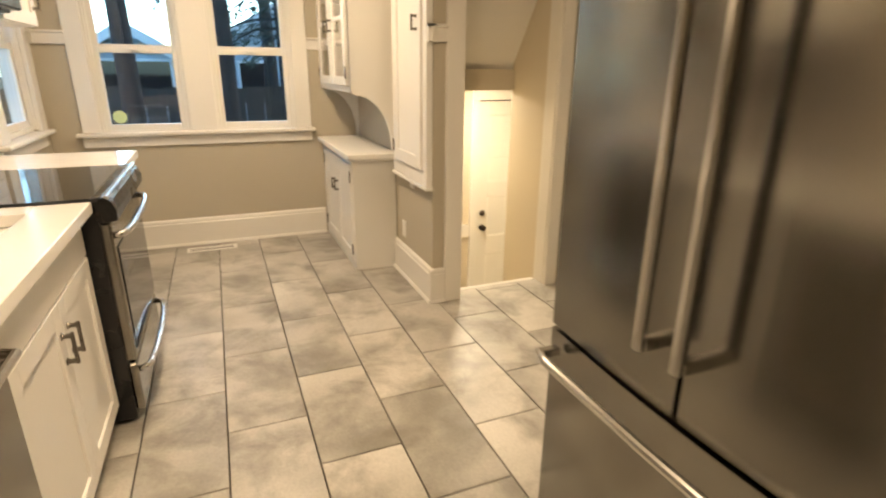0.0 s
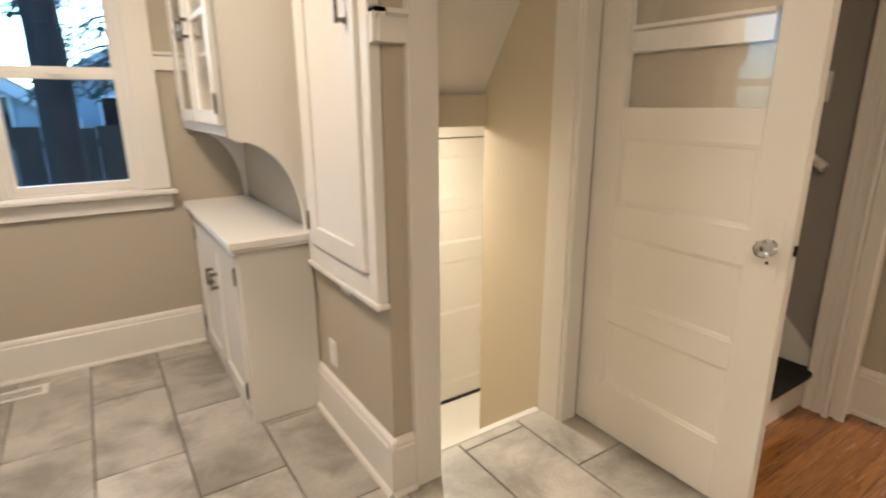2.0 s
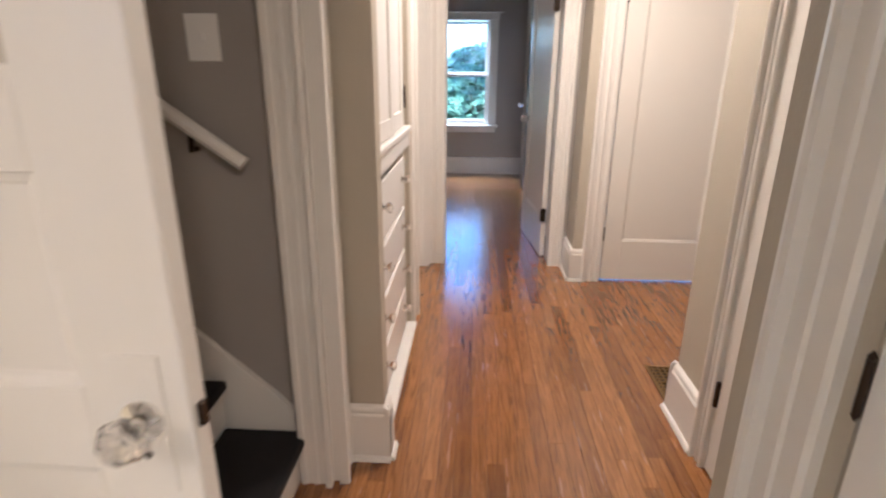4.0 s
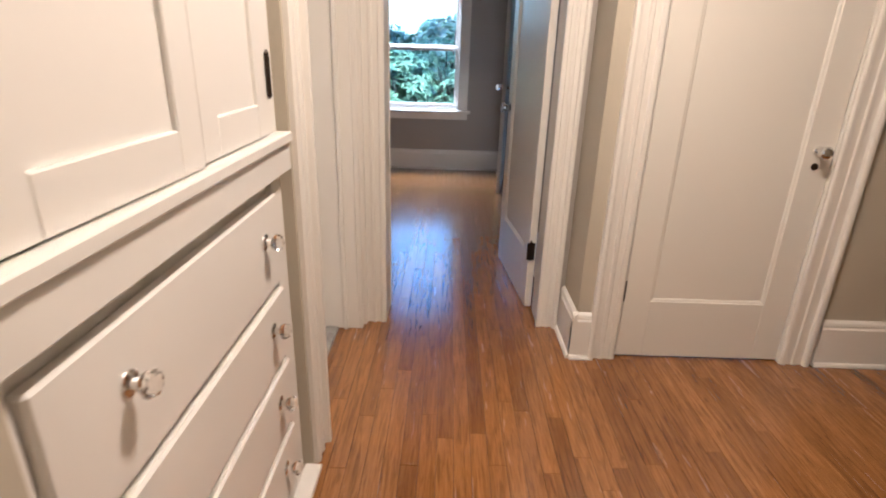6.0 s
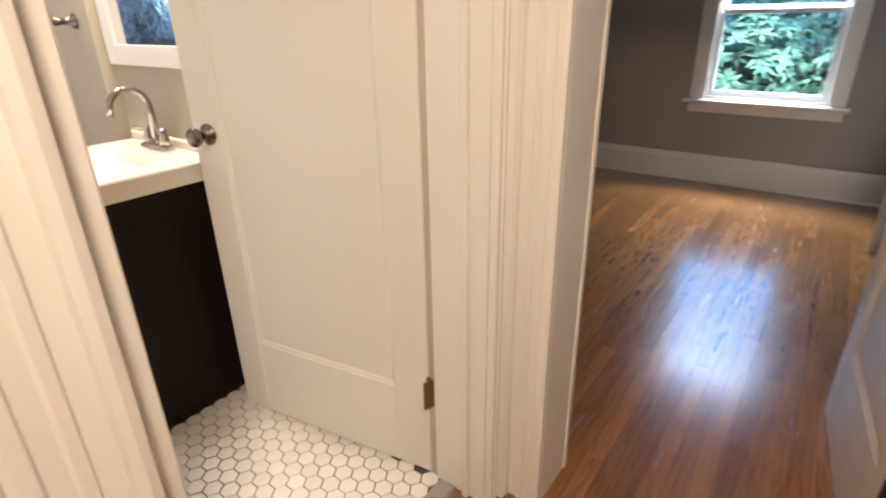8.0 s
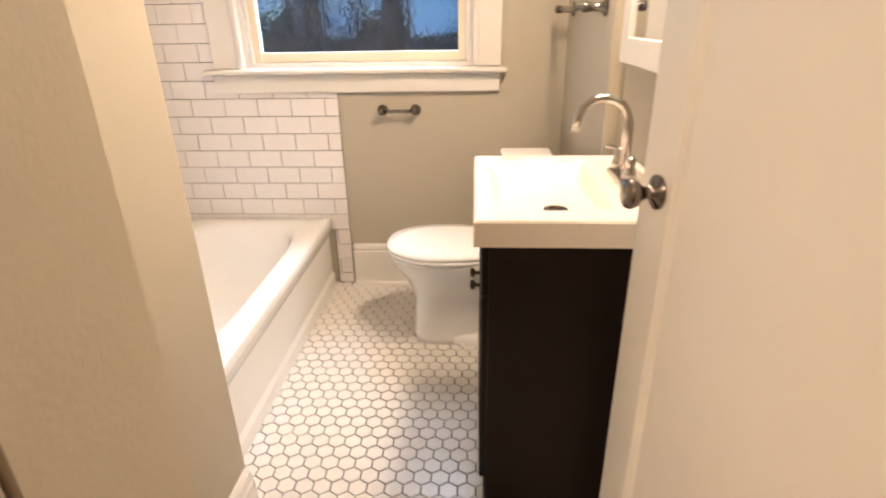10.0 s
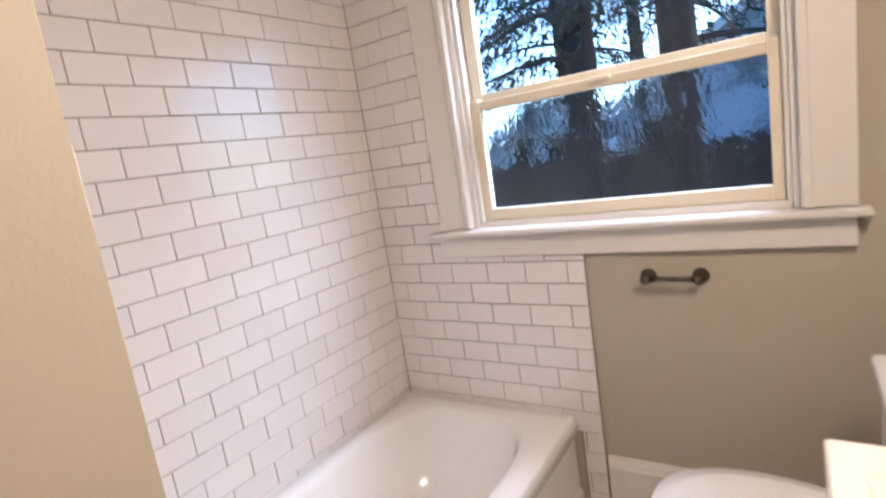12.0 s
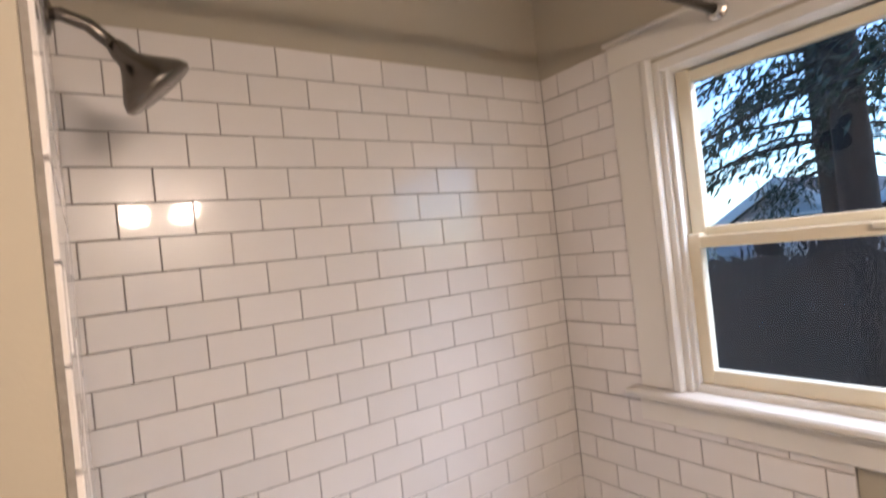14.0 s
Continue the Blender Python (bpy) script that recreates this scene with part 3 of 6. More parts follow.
# sloped soffit over the basement steps
sf = bmesh.new()
sweep(sf, [(2.93, 2.05), (3.40, 1.36), (4.50, 1.36), (4.50, 1.46), (3.46, 1.46), (2.93, 2.20)], (1.333, 0, 0), Y, Z, X, 0.667)
sweep(sf, [(3.40, 1.36), (4.50, 1.36), (4.50, 1.46), (3.40, 1.46)], (2.0, 0, 0), Y, Z, X, 1.05)
solid("ceiling_soffit", sf, CEIL, "sloped plaster soffit over the basement steps", "ceiling")
solid("floor_landing", boxes((1.32, 3.05, 3.55, 4.65, -1.05, -0.93), bevel=0), CEIL, "painted floor of the basement landing", "floor")
st = thing("basement_steps", (1.66, 3.3, -0.95), "cream painted steps going down to the back door", "stairs", "", "structure")
for i in range(4):
    y0 = 2.93 + 0.17 * i
    part("step", boxes((1.334, 1.999, y0, y0 + 0.17 + (0.02 if i == 3 else 0), -0.95, -0.19 * (i + 1))), CREAM, st)
part("nosing", B(1.372, 1.978, 2.905, 2.945, -0.03, 0.004, 0.006), TRIM, st, "white painted nosing at the floor's edge")

# flat slabs under the laid floors
solid("floor_kitchen", boxes((KW, 1.32, -2.6, KN, -0.1, -0.010), (1.32, 2.12, -2.6, 2.93, -0.1, -0.010), bevel=0), GROUT, "grey tiled kitchen floor in running bond", "floor")
solid("floor_hall", boxes((2.12, 5.32, -1.6, 2.16, -0.1, -0.009), (2.24, 3.05, 2.16, 2.30, -0.1, -0.009), bevel=0), SUBFLOOR, "varnished oak strip floor of the hall", "floor")
solid("floor_bedroom", boxes((5.32, DX, 0.36, 4.48, -0.1, -0.009), bevel=0), SUBFLOOR, "varnished oak strip floor of the bedroom", "floor")
solid("floor_bathroom", boxes((BW, 5.20, 2.16, BN, -0.1, -0.004), bevel=0), GROUT, "white hexagon mosaic floor with grey grout", "floor")
solid("threshold", B(4.345, 5.07, 2.145, 2.20, -0.01, 0.010, 0.004), MARBLE, "grey marble door threshold", "threshold")
solid("threshold_strip", B(2.115, 2.165, 1.33, 2.15, -0.008, 0.006, 0.003), OAK, "oak strip between tile and wood floor", "threshold")

# baseboards
baseboard(-1.0, KN, 0.873, KN, (0, -1, 0))
baseboard(KE, 3.50, KE, 2.787, (-1, 0, 0))
baseboard(KE - 0.022, 2.81, 1.262, 2.81, (0, -1, 0))
baseboard(3.12, 2.15, 3.12, HN - 0.022, (-1, 0, 0))
baseboard(3.098, HN, 3.185, HN, (0, -1, 0))
baseboard(3.206, HS, 3.492, HS, (0, 1, 0))
baseboard(3.47, HS + 0.022, 3.47, -1.6, (1, 0, 0))
baseboard(4.886, 1.01, 4.886, 1.097, (-1, 0, 0))
baseboard(4.864, 1.075, 5.16, 1.075, (0, 1, 0))
baseboard(DX, 1.08, DX, 4.48, (-1, 0, 0))
baseboard(5.45, 1.08, 7.57, 1.08, (0, 1, 0))
baseboard(8.56, 1.08, DX, 1.08, (0, 1, 0))
baseboard(5.32, 2.05, 5.32, 4.48, (1, 0, 0))
baseboard(4.050, BN, 5.035, BN, (0, -1, 0))
baseboard(BE - 0.045, 3.64, BE - 0.045, BN, (-1, 0, 0))
baseboard(PX, 2.43, PX, 2.99, (1, 0, 0), False)
baseboard(4.886, -1.6, 4.886, 0.03, (-1, 0, 0))
# picture rail of the kitchen
rail_strip(-1.0, KN, -0.80, KN, (0, -1, 0), 1.49)
rail_strip(0.80, KN, 0.92, KN, (0, -1, 0), 1.49)
rail_strip(KW, 3.40, KW, 3.53, (1, 0, 0), 1.49)
rail_strip(KW, 4.40, KW, KN, (1, 0, 0), 1.49)
rail_strip(KE - 0.036, 2.81, 1.262, 2.81, (0, -1, 0), 1.49)
rail_strip(KE, 2.84, KE, 2.774, (-1, 0, 0), 1.49)
# door casings
casing((1.262, 2.81, 0), X * 0.9, -Y, 2.10, FLATCAS)
casing((1.983, 2.81, 0), X * 0.70, -Y, 2.10, FLATCAS)
solid("trim", boxes((1.262, 2.11, 2.785, 2.81, 2.10, 2.22), (1.362, 1.372, 2.811, 2.93, 0, 2.06), (1.978, 1.99, 2.811, 2.93, 0, 2.06), (1.372, 1.978, 2.81, 2.93, 2.048, 2.06)), TRIM, "white head casing and jambs of the basement doorway", "door casing")
casing((3.098, 2.15, 0), -X, -Y, 2.10)
solid("trim", boxes((2.988, 3.0, 2.15, 2.28, 0, 2.06), (2.24, 2.252, 2.15, 2.28, 0, 2.06), (2.252, 2.988, 2.15, 2.28, 2.048, 2.06)), TRIM, "white jambs of the stair opening", "door casing")
sc = W(CASING, (2.988, 2.28, 0), -Y * 0.9, -X, Z, 2.05)
solid("trim", sc, TRIM, "white moulded stair opening jamb", "door casing")
casing((2.088, 1.33, 0), X, Y, 2.30)
solid("trim", boxes((3.129, 3.17, HS - 0.04, HS + 0.001, 0, 2.06), (2.40, 2.412, HS - 0.04, HS + 0.001, 0, 2.06)), TRIM, "white jambs of the hall side door", "door casing")
casing((3.136, HS, 0), X * 0.58, Y, 2.10)
casing((2.412, HS, 0), -X * 0.8, Y, 2.10)
casing((4.190, 2.05, 0), X, -Y, 2.12)
casing((5.074, 2.05, 0), X * 0.44, -Y, 2.12)
solid("trim", boxes((4.290, 4.345, 2.051, 2.26, 0, 2.06), (5.070, 5.10, 2.051, 2.215, 0, 2.06), (4.345, 5.070, 2.051, 2.16, 2.046, 2.06), (4.345, 4.357, 2.10, 2.12, 0, 2.046), (5.058, 5.070, 2.10, 2.12, 0, 2.046)), TRIM, "white jambs and stops of the bathroom doorway", "door casing")
casing((5.16, 1.926, 0), Y * 0.95, -X, 2.12)
casing((5.16, 1.198, 0), -Y * 0.79, -X, 2.12)
solid("trim", boxes((5.16, 5.32, 1.18, 1.194, 0, 2.06), (5.16, 5.32, 1.926, 1.94, 0, 2.06), (5.16, 5.32, 1.194, 1.926, 2.046, 2.06)), TRIM, "white jambs of the bedroom doorway", "door casing")
casing((5.32, 1.922, 0), Y, X, 2.12)
casing((4.886, 0.895, 0), Y, -X, 2.12)
casing((4.886, 0.168, 0), -Y, -X, 2.12)
solid("trim", boxes((4.864, 4.886, 0.04, 1.02, 2.12, 2.24), (4.8865, 5.02, 0.890, 0.902, 0, 2.05), (4.8865, 5.02, 0.158, 0.170, 0, 2.05)), TRIM, "white head casing and jambs of the closet door", "door casing")
casing((7.70, 1.08, 0), -X, Y, 2.12)
casing((8.44, 1.08, 0), X, Y, 2.12)
casing((2.27, 4.44, 0), -X * 0.6, -Y, 2.03, FLATCAS, z0=-0.93)
solid("trim", B(2.20, 3.05, 4.416, 4.44, 1.10, 1.20, 0.003), TRIM, "white head casing of the back door", "door casing")
solid("trim", boxes((1.334, 2.197, 4.418, 4.44, -0.16, -0.04), (1.333, 1.36, 3.3, 4.41, -0.16, -0.04), (1.334, 2.197, 4.420, 4.44, -0.93, -0.71)), TRIM, "white chair rail and baseboard in the landing", "chair rail")

# ---------------------------------------------------------------- windows
for cx, gw in ((-0.392, 0.46), (0.386, 0.464)):
    w, m, e = sash_window("window_1" if cx < 0 else "window_2", (cx, KN), (0, 1), gw, 0.950, 2.02, 1.474, "white double-hung kitchen window looking on a garden")
    if cx < 0:
        part("sticker", L([(0.046, 0), (0.046, 0.001)], (-0.562, KN + 0.047, 1.003), (-0.562, 0, 1.003), 24), STICKER, w, "round pale green sticker on the glass")
wt = bmesh.new()
for x0, x1 in ((-0.80, -0.686), (-0.100, 0.094), (0.680, 0.80)):
    box(wt, x0, x1, KN - 0.022, KN + 0.001, 0.90, 2.14, 0.003)
box(wt, -0.82, 0.82, KN - 0.028, KN + 0.001, 2.14, 2.26, 0.003)
tr = thing("window_trim", (0, KN, 0.87), "white casing, sill and apron of the paired windows", "window trim", "", "structure")
part("casing", wt, TRIM, tr)
part("sill", B(-0.838, 0.825, KN - 0.065, KN + 0.04, 0.872, 0.898, 0.006), TRIM, tr)
part("apron", B(-0.808, 0.80, KN - 0.022, KN + 0.001, 0.795, 0.871, 0.003), TRIM, tr)
w, m, e = sash_window("window_3", (KW, 4.0), (-1, 0), 0.50, 1.02, 2.02, 1.478, "white double-hung window over the kitchen counter")
tr = thing("window_trim", (KW, 3.97, 0.92), "white casing and sill of the side window", "window trim", "", "structure")
part("casing", boxes((KW - 0.001, KW + 0.022, 3.545, 3.685, 0.945, 2.14), (KW - 0.001, KW + 0.022, 4.315, 4.445, 0.94, 2.14), (KW - 0.001, KW + 0.026, 3.52, 4.41, 2.14, 2.26)), TRIM, tr)
part("sill", B(KW - 0.04, KW + 0.06, 3.52, 4.47, 0.918, 0.944, 0.006), TRIM, tr)
part("apron", B(KW - 0.001, KW + 0.02, 3.53, 4.40, 0.84, 0.911, 0.003), TRIM, tr)
CREAMSASH = paint("cream_aged_sash_enamel", (0.76, 0.68, 0.52), 0.35, 0.05, 40, 0.15)
w, m, e = sash_window("window_4", (4.141, BN), (0, 1), 0.872, 1.113, 1.940, 1.492, "double-hung bathroom window with rippled lower glass", glass_low=RIPPLE, sash_mat=CREAMSASH)
tr = thing("window_trim", (4.145, BN, 1.04), "white casing, sill and apron of the bathroom window", "window trim", "", "structure")
part("casing", boxes((3.503, 3.640, BN - 0.022, BN + 0.001, 1.052, 2.02), (4.640, 4.760, BN - 0.022, BN + 0.001, 1.052, 2.02), (3.503, 4.760, BN - 0.022, BN + 0.001, 2.02, 2.100), (3.495, 4.768, BN - 0.034, BN + 0.001, 2.101, 2.115), (3.615, 3.640, BN - 0.030, BN - 0.0225, 1.052, 2.02), (4.640, 4.665, BN - 0.030, BN - 0.0225, 1.052, 2.02)), TRIM, tr)
part("sill", B(3.466, 4.785, BN - 0.062, BN + 0.04, 1.028, 1.050, 0.006), TRIM, tr)
part("apron", B(3.493, 4.755, BN - 0.024, BN + 0.001, 0.948, 1.025, 0.003), TRIM, tr)
w, m, e = sash_window("window_5", (DX, 1.957), (1, 0), 0.70, 0.705, 1.86, 1.265, "white double-hung bedroom window looking on green shrubs")
tr = thing("window_trim", (DX, 1.957, 0.62), "white casing, sill and apron of the bedroom window", "window trim", "", "structure")
part("casing", boxes((DX - 0.022, DX + 0.001, 1.46, 1.565, 0.645, 1.91), (DX - 0.022, DX + 0.001, 2.349, 2.454, 0.645, 1.91), (DX - 0.026, DX + 0.001, 1.45, 2.464, 1.91, 2.0)), TRIM, tr)
part("sill", B(DX - 0.06, DX + 0.04, 1.43, 2.50, 0.612, 0.640, 0.006), TRIM, tr)
part("apron", B(DX - 0.022, DX + 0.001, 1.46, 2.454, 0.545, 0.611, 0.003), TRIM, tr)
part("curtain_rod", T([(DX - 0.05, 1.40, 1.99), (DX - 0.05, 2.51, 1.99)], 0.006, 8), TRIM, tr, "thin white curtain rod")

# ---------------------------------------------------------------- doors
d, m = panel_door("door_1", (2.092, 2.795), -90.5, 0.745, 2.03, [(0.225, 0.495), (0.59, 0.845), (0.96, 1.205), (1.31, 1.90)], "open white panelled kitchen door with a glass upper pane", glass_top=True, stile=0.125)
for s in (-1, 1):
    mk = m @ pose(0.745 - 0.058, s * 0.018, 0.92, 0, 0, 0 if s > 0 else 180)
    kn = crystal_knob(d, mk)
    e = bmesh.new()
    box(e, -0.030, 0.030, 0, 0.003, -0.10, 0.085, 0.001, mk)
    part("escutcheon", e, DOORP, d, "white painted escutcheon plate with a keyhole")
    part("keyhole", L([(0.005, 0.003), (0.005, 0.0045)], mk @ Vector((0, 0, -0.047)), mk @ Vector((0, 1, -0.047)), 10), BRONZE, d)
part("latch", B(0.744, 0.752, -0.006, 0.006, 0.905, 0.935, 0.001, m), BRONZE, d)
for z in (0.25, 1.75):
    butt_hinge(d, m @ pose(0.0, 0.02, z, 0, 0, 90), DOORP)

d, m = panel_door("door_2", (5.092, 2.240), 99.3, 0.742, 2.02, [(0.285, 1.90)], "open white bathroom door with one tall panel", stile=0.11, sunk=0.009)
for s in (-1, 1):
    mk = m @ pose(0.742 - 0.062, s * 0.018, 0.965, 0, 0, 0 if s > 0 else 180)
    kb = bmesh.new()
    lathe(kb, [(0.030, 0), (0.030, 0.004), (0.014, 0.010), (0.011, 0.020), (0.013, 0.030), (0.024, 0.040), (0.027, 0.050), (0.024, 0.058), (0.010, 0.062)], mk @ Vector((0, 0, 0)), mk @ Vector((0, 1, 0)), 24)
    part("knob", kb, NICKEL, d, "dark satin nickel knob", smooth=True)
for z in (0.30, 1.72):
    butt_hinge(d, m @ pose(-0.006, 0.022, z, 0, 0, 60), BRASS)

d, m = panel_door("door_3", (4.911, 0.885), -90, 0.712, 2.03, [(0.275, 1.90)], "closed white closet door with one tall panel", stile=0.115, sunk=0.009)
mk = m @ pose(0.712 - 0.062, -0.018, 0.93, 0, 0, 180)
kb = bmesh.new()
lathe(kb, [(0.020, 0), (0.020, 0.004), (0.010, 0.010), (0.009, 0.026), (0.022, 0.036), (0.026, 0.046), (0.018, 0.058), (0.004, 0.060)], mk @ Vector((0, 0, 0)), mk @ Vector((0, 1, 0)), 20)
part("knob", kb, CHROME, d, "small polished metal knob", smooth=True)
part("keyhole_cover", L([(0.014, 0), (0.013, 0.004), (0.003, 0.007)], mk @ Vector((0, 0, -0.06)), mk @ Vector((0, 1, -0.06)), 16), BRONZE, d)
for z in (0.32, 1.72):
    part("hinge", T([m @ Vector((-0.003, -0.022, z - 0.045)), m @ Vector((-0.003, -0.022, z + 0.045))], 0.006, 8), BRONZE, d)

d, m = panel_door("door_4", (5.345, 1.212), 6.0, 0.725, 2.03, [(0.30, 1.90)], "open white bedroom door with one tall panel", stile=0.11, sunk=0.009)
for s in (-1, 1):
    crystal_knob(d, m @ pose(0.725 - 0.06, s * 0.018, 0.95, 0, 0, 0 if s > 0 else 180))
for z in (0.32, 1.72):
    butt_hinge(d, m @ pose(-0.012, 0.012, z, 0, 0, 90), BRONZE)
d, m = panel_door("door_5", (8.43, 1.075), 172, 0.72, 2.03, [(0.30, 1.90)], "white bedroom closet door standing slightly ajar", stile=0.11, sunk=0.009)
for s in (-1, 1):
    crystal_knob(d, m @ pose(0.72 - 0.06, s * 0.018, 0.95, 0, 0, 0 if s > 0 else 180))
d, m = panel_door("door_6", (3.125, 0.892), 180, 0.71, 2.04, [(0.30, 0.92), (1.06, 1.90)], "closed white hall door with recessed panels", stile=0.11)
for z in (0.30, 1.72):
    part("hinge", T([m @ Vector((-0.003, -0.022, z - 0.045)), m @ Vector((-0.003, -0.022, z + 0.045))], 0.009, 8), BRONZE, d)
d, m = panel_door("door_7", (3.045, 4.475, -0.93), 180, 0.77, 2.02, [(0.16, 0.56), (0.74, 1.14), (1.28, 1.52), (1.62, 1.90)], "white steel back door with embossed panels", stile=0.12, sunk=0.006)
for z, r in ((0.84, 0.028), (0.98, 0.026)):
    k = bmesh.new()
    o = m @ Vector((0.77 - 0.07, 0.018, z))
    lathe(k, [(0.030, 0), (0.028, 0.008), (0.013, 0.014), (0.013, 0.026), (r, 0.036), (r, 0.048), (0.012, 0.056)] if z < 0.9 else [(0.030, 0), (0.028, 0.010), (0.012, 0.014), (0.010, 0.026)], o, o + Vector((0, -1, 0)), 20)
    part("knob" if z < 0.9 else "deadbolt", k, BRONZE, d, "black door knob" if z < 0.9 else "black deadbolt turn", smooth=True)
part("door_sweep", B(0, 0.77, 0.015, 0.030, 0.0, 0.025, 0.002, m), BLACKP, d)

# ---------------------------------------------------------------- stairs to the upper floor
st = thing("staircase", (2.65, 2.3, 0), "white staircase with black carpeted treads", "stairs", "", "structure")
for i in range(4):
    y0 = 2.285 + 0.25 * i
    part("riser", B(2.242, 3.030, y0, y0 + 0.25, 0.0 if i == 0 else 0.18 * i + 0.001, 0.18 * (i + 1) - 0.035, 0.002), TRIM, st)
    tb = bmesh.new()
    box(tb, 2.26, 3.012, y0 - 0.028, y0 + 0.25, 0.18 * (i + 1) - 0.034, 0.18 * (i + 1), 0.010, None, 3)
    part("tread", tb, CARPET, st, "black carpeted tread")
sk = bmesh.new()
sweep(sk, [(2.285, 0.0), (3.30, 0.0), (3.30, 1.02), (2.60, 0.52), (2.36, 0.30), (2.285, 0.22)], (3.030, 0, 0), Y, Z, X, 0.02)
part("skirt", sk, TRIM, st)
hr = thing("handrail", (3.0, 2.36, 1.06), "white wooden handrail on a wall bracket", "handrail", "", "structure")
part("rail", T([(2.985, 2.36, 1.06), (2.985, 3.25, 1.69)], 0.021, 10), TRIM, hr)
part("bracket", T([(3.05, 2.52, 1.09), (3.02, 2.52, 1.09), (2.99, 2.50, 1.14)], 0.008, 8), BRONZE, hr, "dark metal rail bracket")

# ---------------------------------------------------------------- kitchen things
CF = -0.405        # face of the base cabinets
RZ90 = lambda x, y, z: pose(x, y, z, 0, 0, -90)      # fronts that face +x: local x runs to -y, +y off the face


def base_unit(y0, y1, label, fronts):
    c = thing("base_cabinet", (KW + 0.3, (y0 + y1) / 2, 0), label, "base cabinet", "kitchen base cabinets")
    part("body", boxes((KW + 0.004, CF, y0 + 0.001, y1 - 0.001, 0.10, 0.868), bevel=0.002), CABINET, c)
    part("toe_kick", B(KW + 0.004, CF - 0.06, y0 + 0.002, y1 - 0.002, 0.0, 0.10, 0), CABINET, c)
    w = y1 - y0
    for kind, a, b, z0, z1, pull in fronts:
        m = RZ90(CF, y1 - a, z0)
        if kind == "door":
            f = shaker(c, m, b - a, z1 - z0)
        else:
            f = slab(c, m, b - a, z1 - z0)
        if pull == "h":
            bar_pull(f, m @ pose((b - a) / 2, 0.020, (z1 - z0) / 2, 0, 90, 0), 0.10)
        elif pull:
            bar_pull(f, m @ pose(pull, 0.020, z1 - z0 - 0.13, 0, 0, 0), 0.10)
    return c


base_unit(1.275, 2.125, "white shaker sink cabinet with two doors", [("drawer", 0.006, 0.844, 0.725, 0.862, ""), ("door", 0.006, 0.423, 0.105, 0.718, 0.380), ("door", 0.427, 0.844, 0.105, 0.718, 0.034)])
base_unit(-1.2, 0.66, "white shaker base cabinet beside the dishwasher", [("door", 0.006, 0.92, 0.105, 0.862, ""), ("door", 0.926, 1.854, 0.105, 0.862, "")])
base_unit(2.905, 3.42, "white drawer cabinet with nickel pulls", [("drawer", 0.006, 0.509, 0.735, 0.862, "h"), ("drawer", 0.006, 0.509, 0.535, 0.728, "h"), ("drawer", 0.006, 0.509, 0.325, 0.528, "h"), ("drawer", 0.006, 0.509, 0.105, 0.318, "h")])
dw = thing("dishwasher", (-0.7, 0.97, 0), "stainless steel dishwasher with a bar handle", "dishwasher")
part("body", B(KW + 0.004, CF, 0.664, 1.271, 0.10, 0.866, 0.002), BLACKP, dw)
part("door", B(CF, CF + 0.028, 0.668, 1.267, 0.105, 0.862, 0.006), STEEL, dw)
part("handle", T([(CF + 0.03, 1.235, 0.80), (CF + 0.065, 1.225, 0.80), (CF + 0.068, 0.97, 0.80), (CF + 0.065, 0.71, 0.80), (CF + 0.03, 0.70, 0.80)], 0.011, 10), STEELH, dw)

ct = thing("countertop", (-0.67, 0.6, 0.87), "white quartz countertop with an undermount sink", "countertop")
part("slab", boxes((KW + 0.004, -0.86, -1.2, 2.130, 0.87, 0.91), (-0.50, -0.343, -1.2, 2.130, 0.87, 0.91), (-0.86, -0.50, 2.02, 2.130, 0.87, 0.91), (-0.86, -0.50, -1.2, 1.38, 0.87, 0.91), bevel=0.003), QUARTZ, ct)
sk = thing("sink", (-0.68, 1.7, 0.70), "stainless undermount kitchen sink", "sink")
part("bowl", boxes((-0.88, -0.855, 1.36, 2.04, 0.69, 0.868), (-0.505, -0.48, 1.36, 2.04, 0.69, 0.868), (-0.855, -0.505, 1.36, 1.385, 0.69, 0.868), (-0.855, -0.505, 2.015, 2.04, 0.69, 0.868), (-0.88, -0.48, 1.36, 2.04, 0.67, 0.69), bevel=0.002), STEEL, sk)
ct = thing("countertop", (-0.67, 3.17, 0.87), "short white quartz countertop beyond the range", "countertop")
part("slab", B(KW + 0.004, -0.343, 2.900, 3.445, 0.87, 0.91, 0.003), QUARTZ, ct)

rg = thing("range", (-0.65, 2.515, 0), "stainless range with black glass cooktop", "kitchen range")
part("body", B(KW + 0.02, -0.335, 2.137, 2.893, 0.02, 0.895, 0.004), BLACKP, rg, "black enamel sides")
part("cooktop", B(KW + 0.02, -0.345, 2.139, 2.891, 0.897, 0.918, 0.006), BLACKG, rg, "black ceramic glass cooktop")
cp = bmesh.new()
sweep(cp, [(-0.345, 0.918), (-0.315, 0.922), (-0.285, 0.905), (-0.272, 0.870), (-0.275, 0.835), (-0.335, 0.830), (-0.345, 0.83)], (0, 2.137, 0), X, Z, Y, 0.756)
cpo = part("control_panel", cp, BLACKP, rg, "rounded black control panel with steel edge")
part("trim_strip", T([(-0.300, 2.140, 0.917), (-0.300, 2.890, 0.917)], 0.010, 10), STEELH, cpo)
od = bmesh.new()
box(od, -0.335, -0.300, 2.141, 2.889, 0.275, 0.822, 0.008, None, 2)
odr = part("oven_door", od, STEEL, rg)
part("oven_window", B(-0.301, -0.296, 2.185, 2.845, 0.305, 0.725, 0.002), BLACKG, odr, "dark oven window")


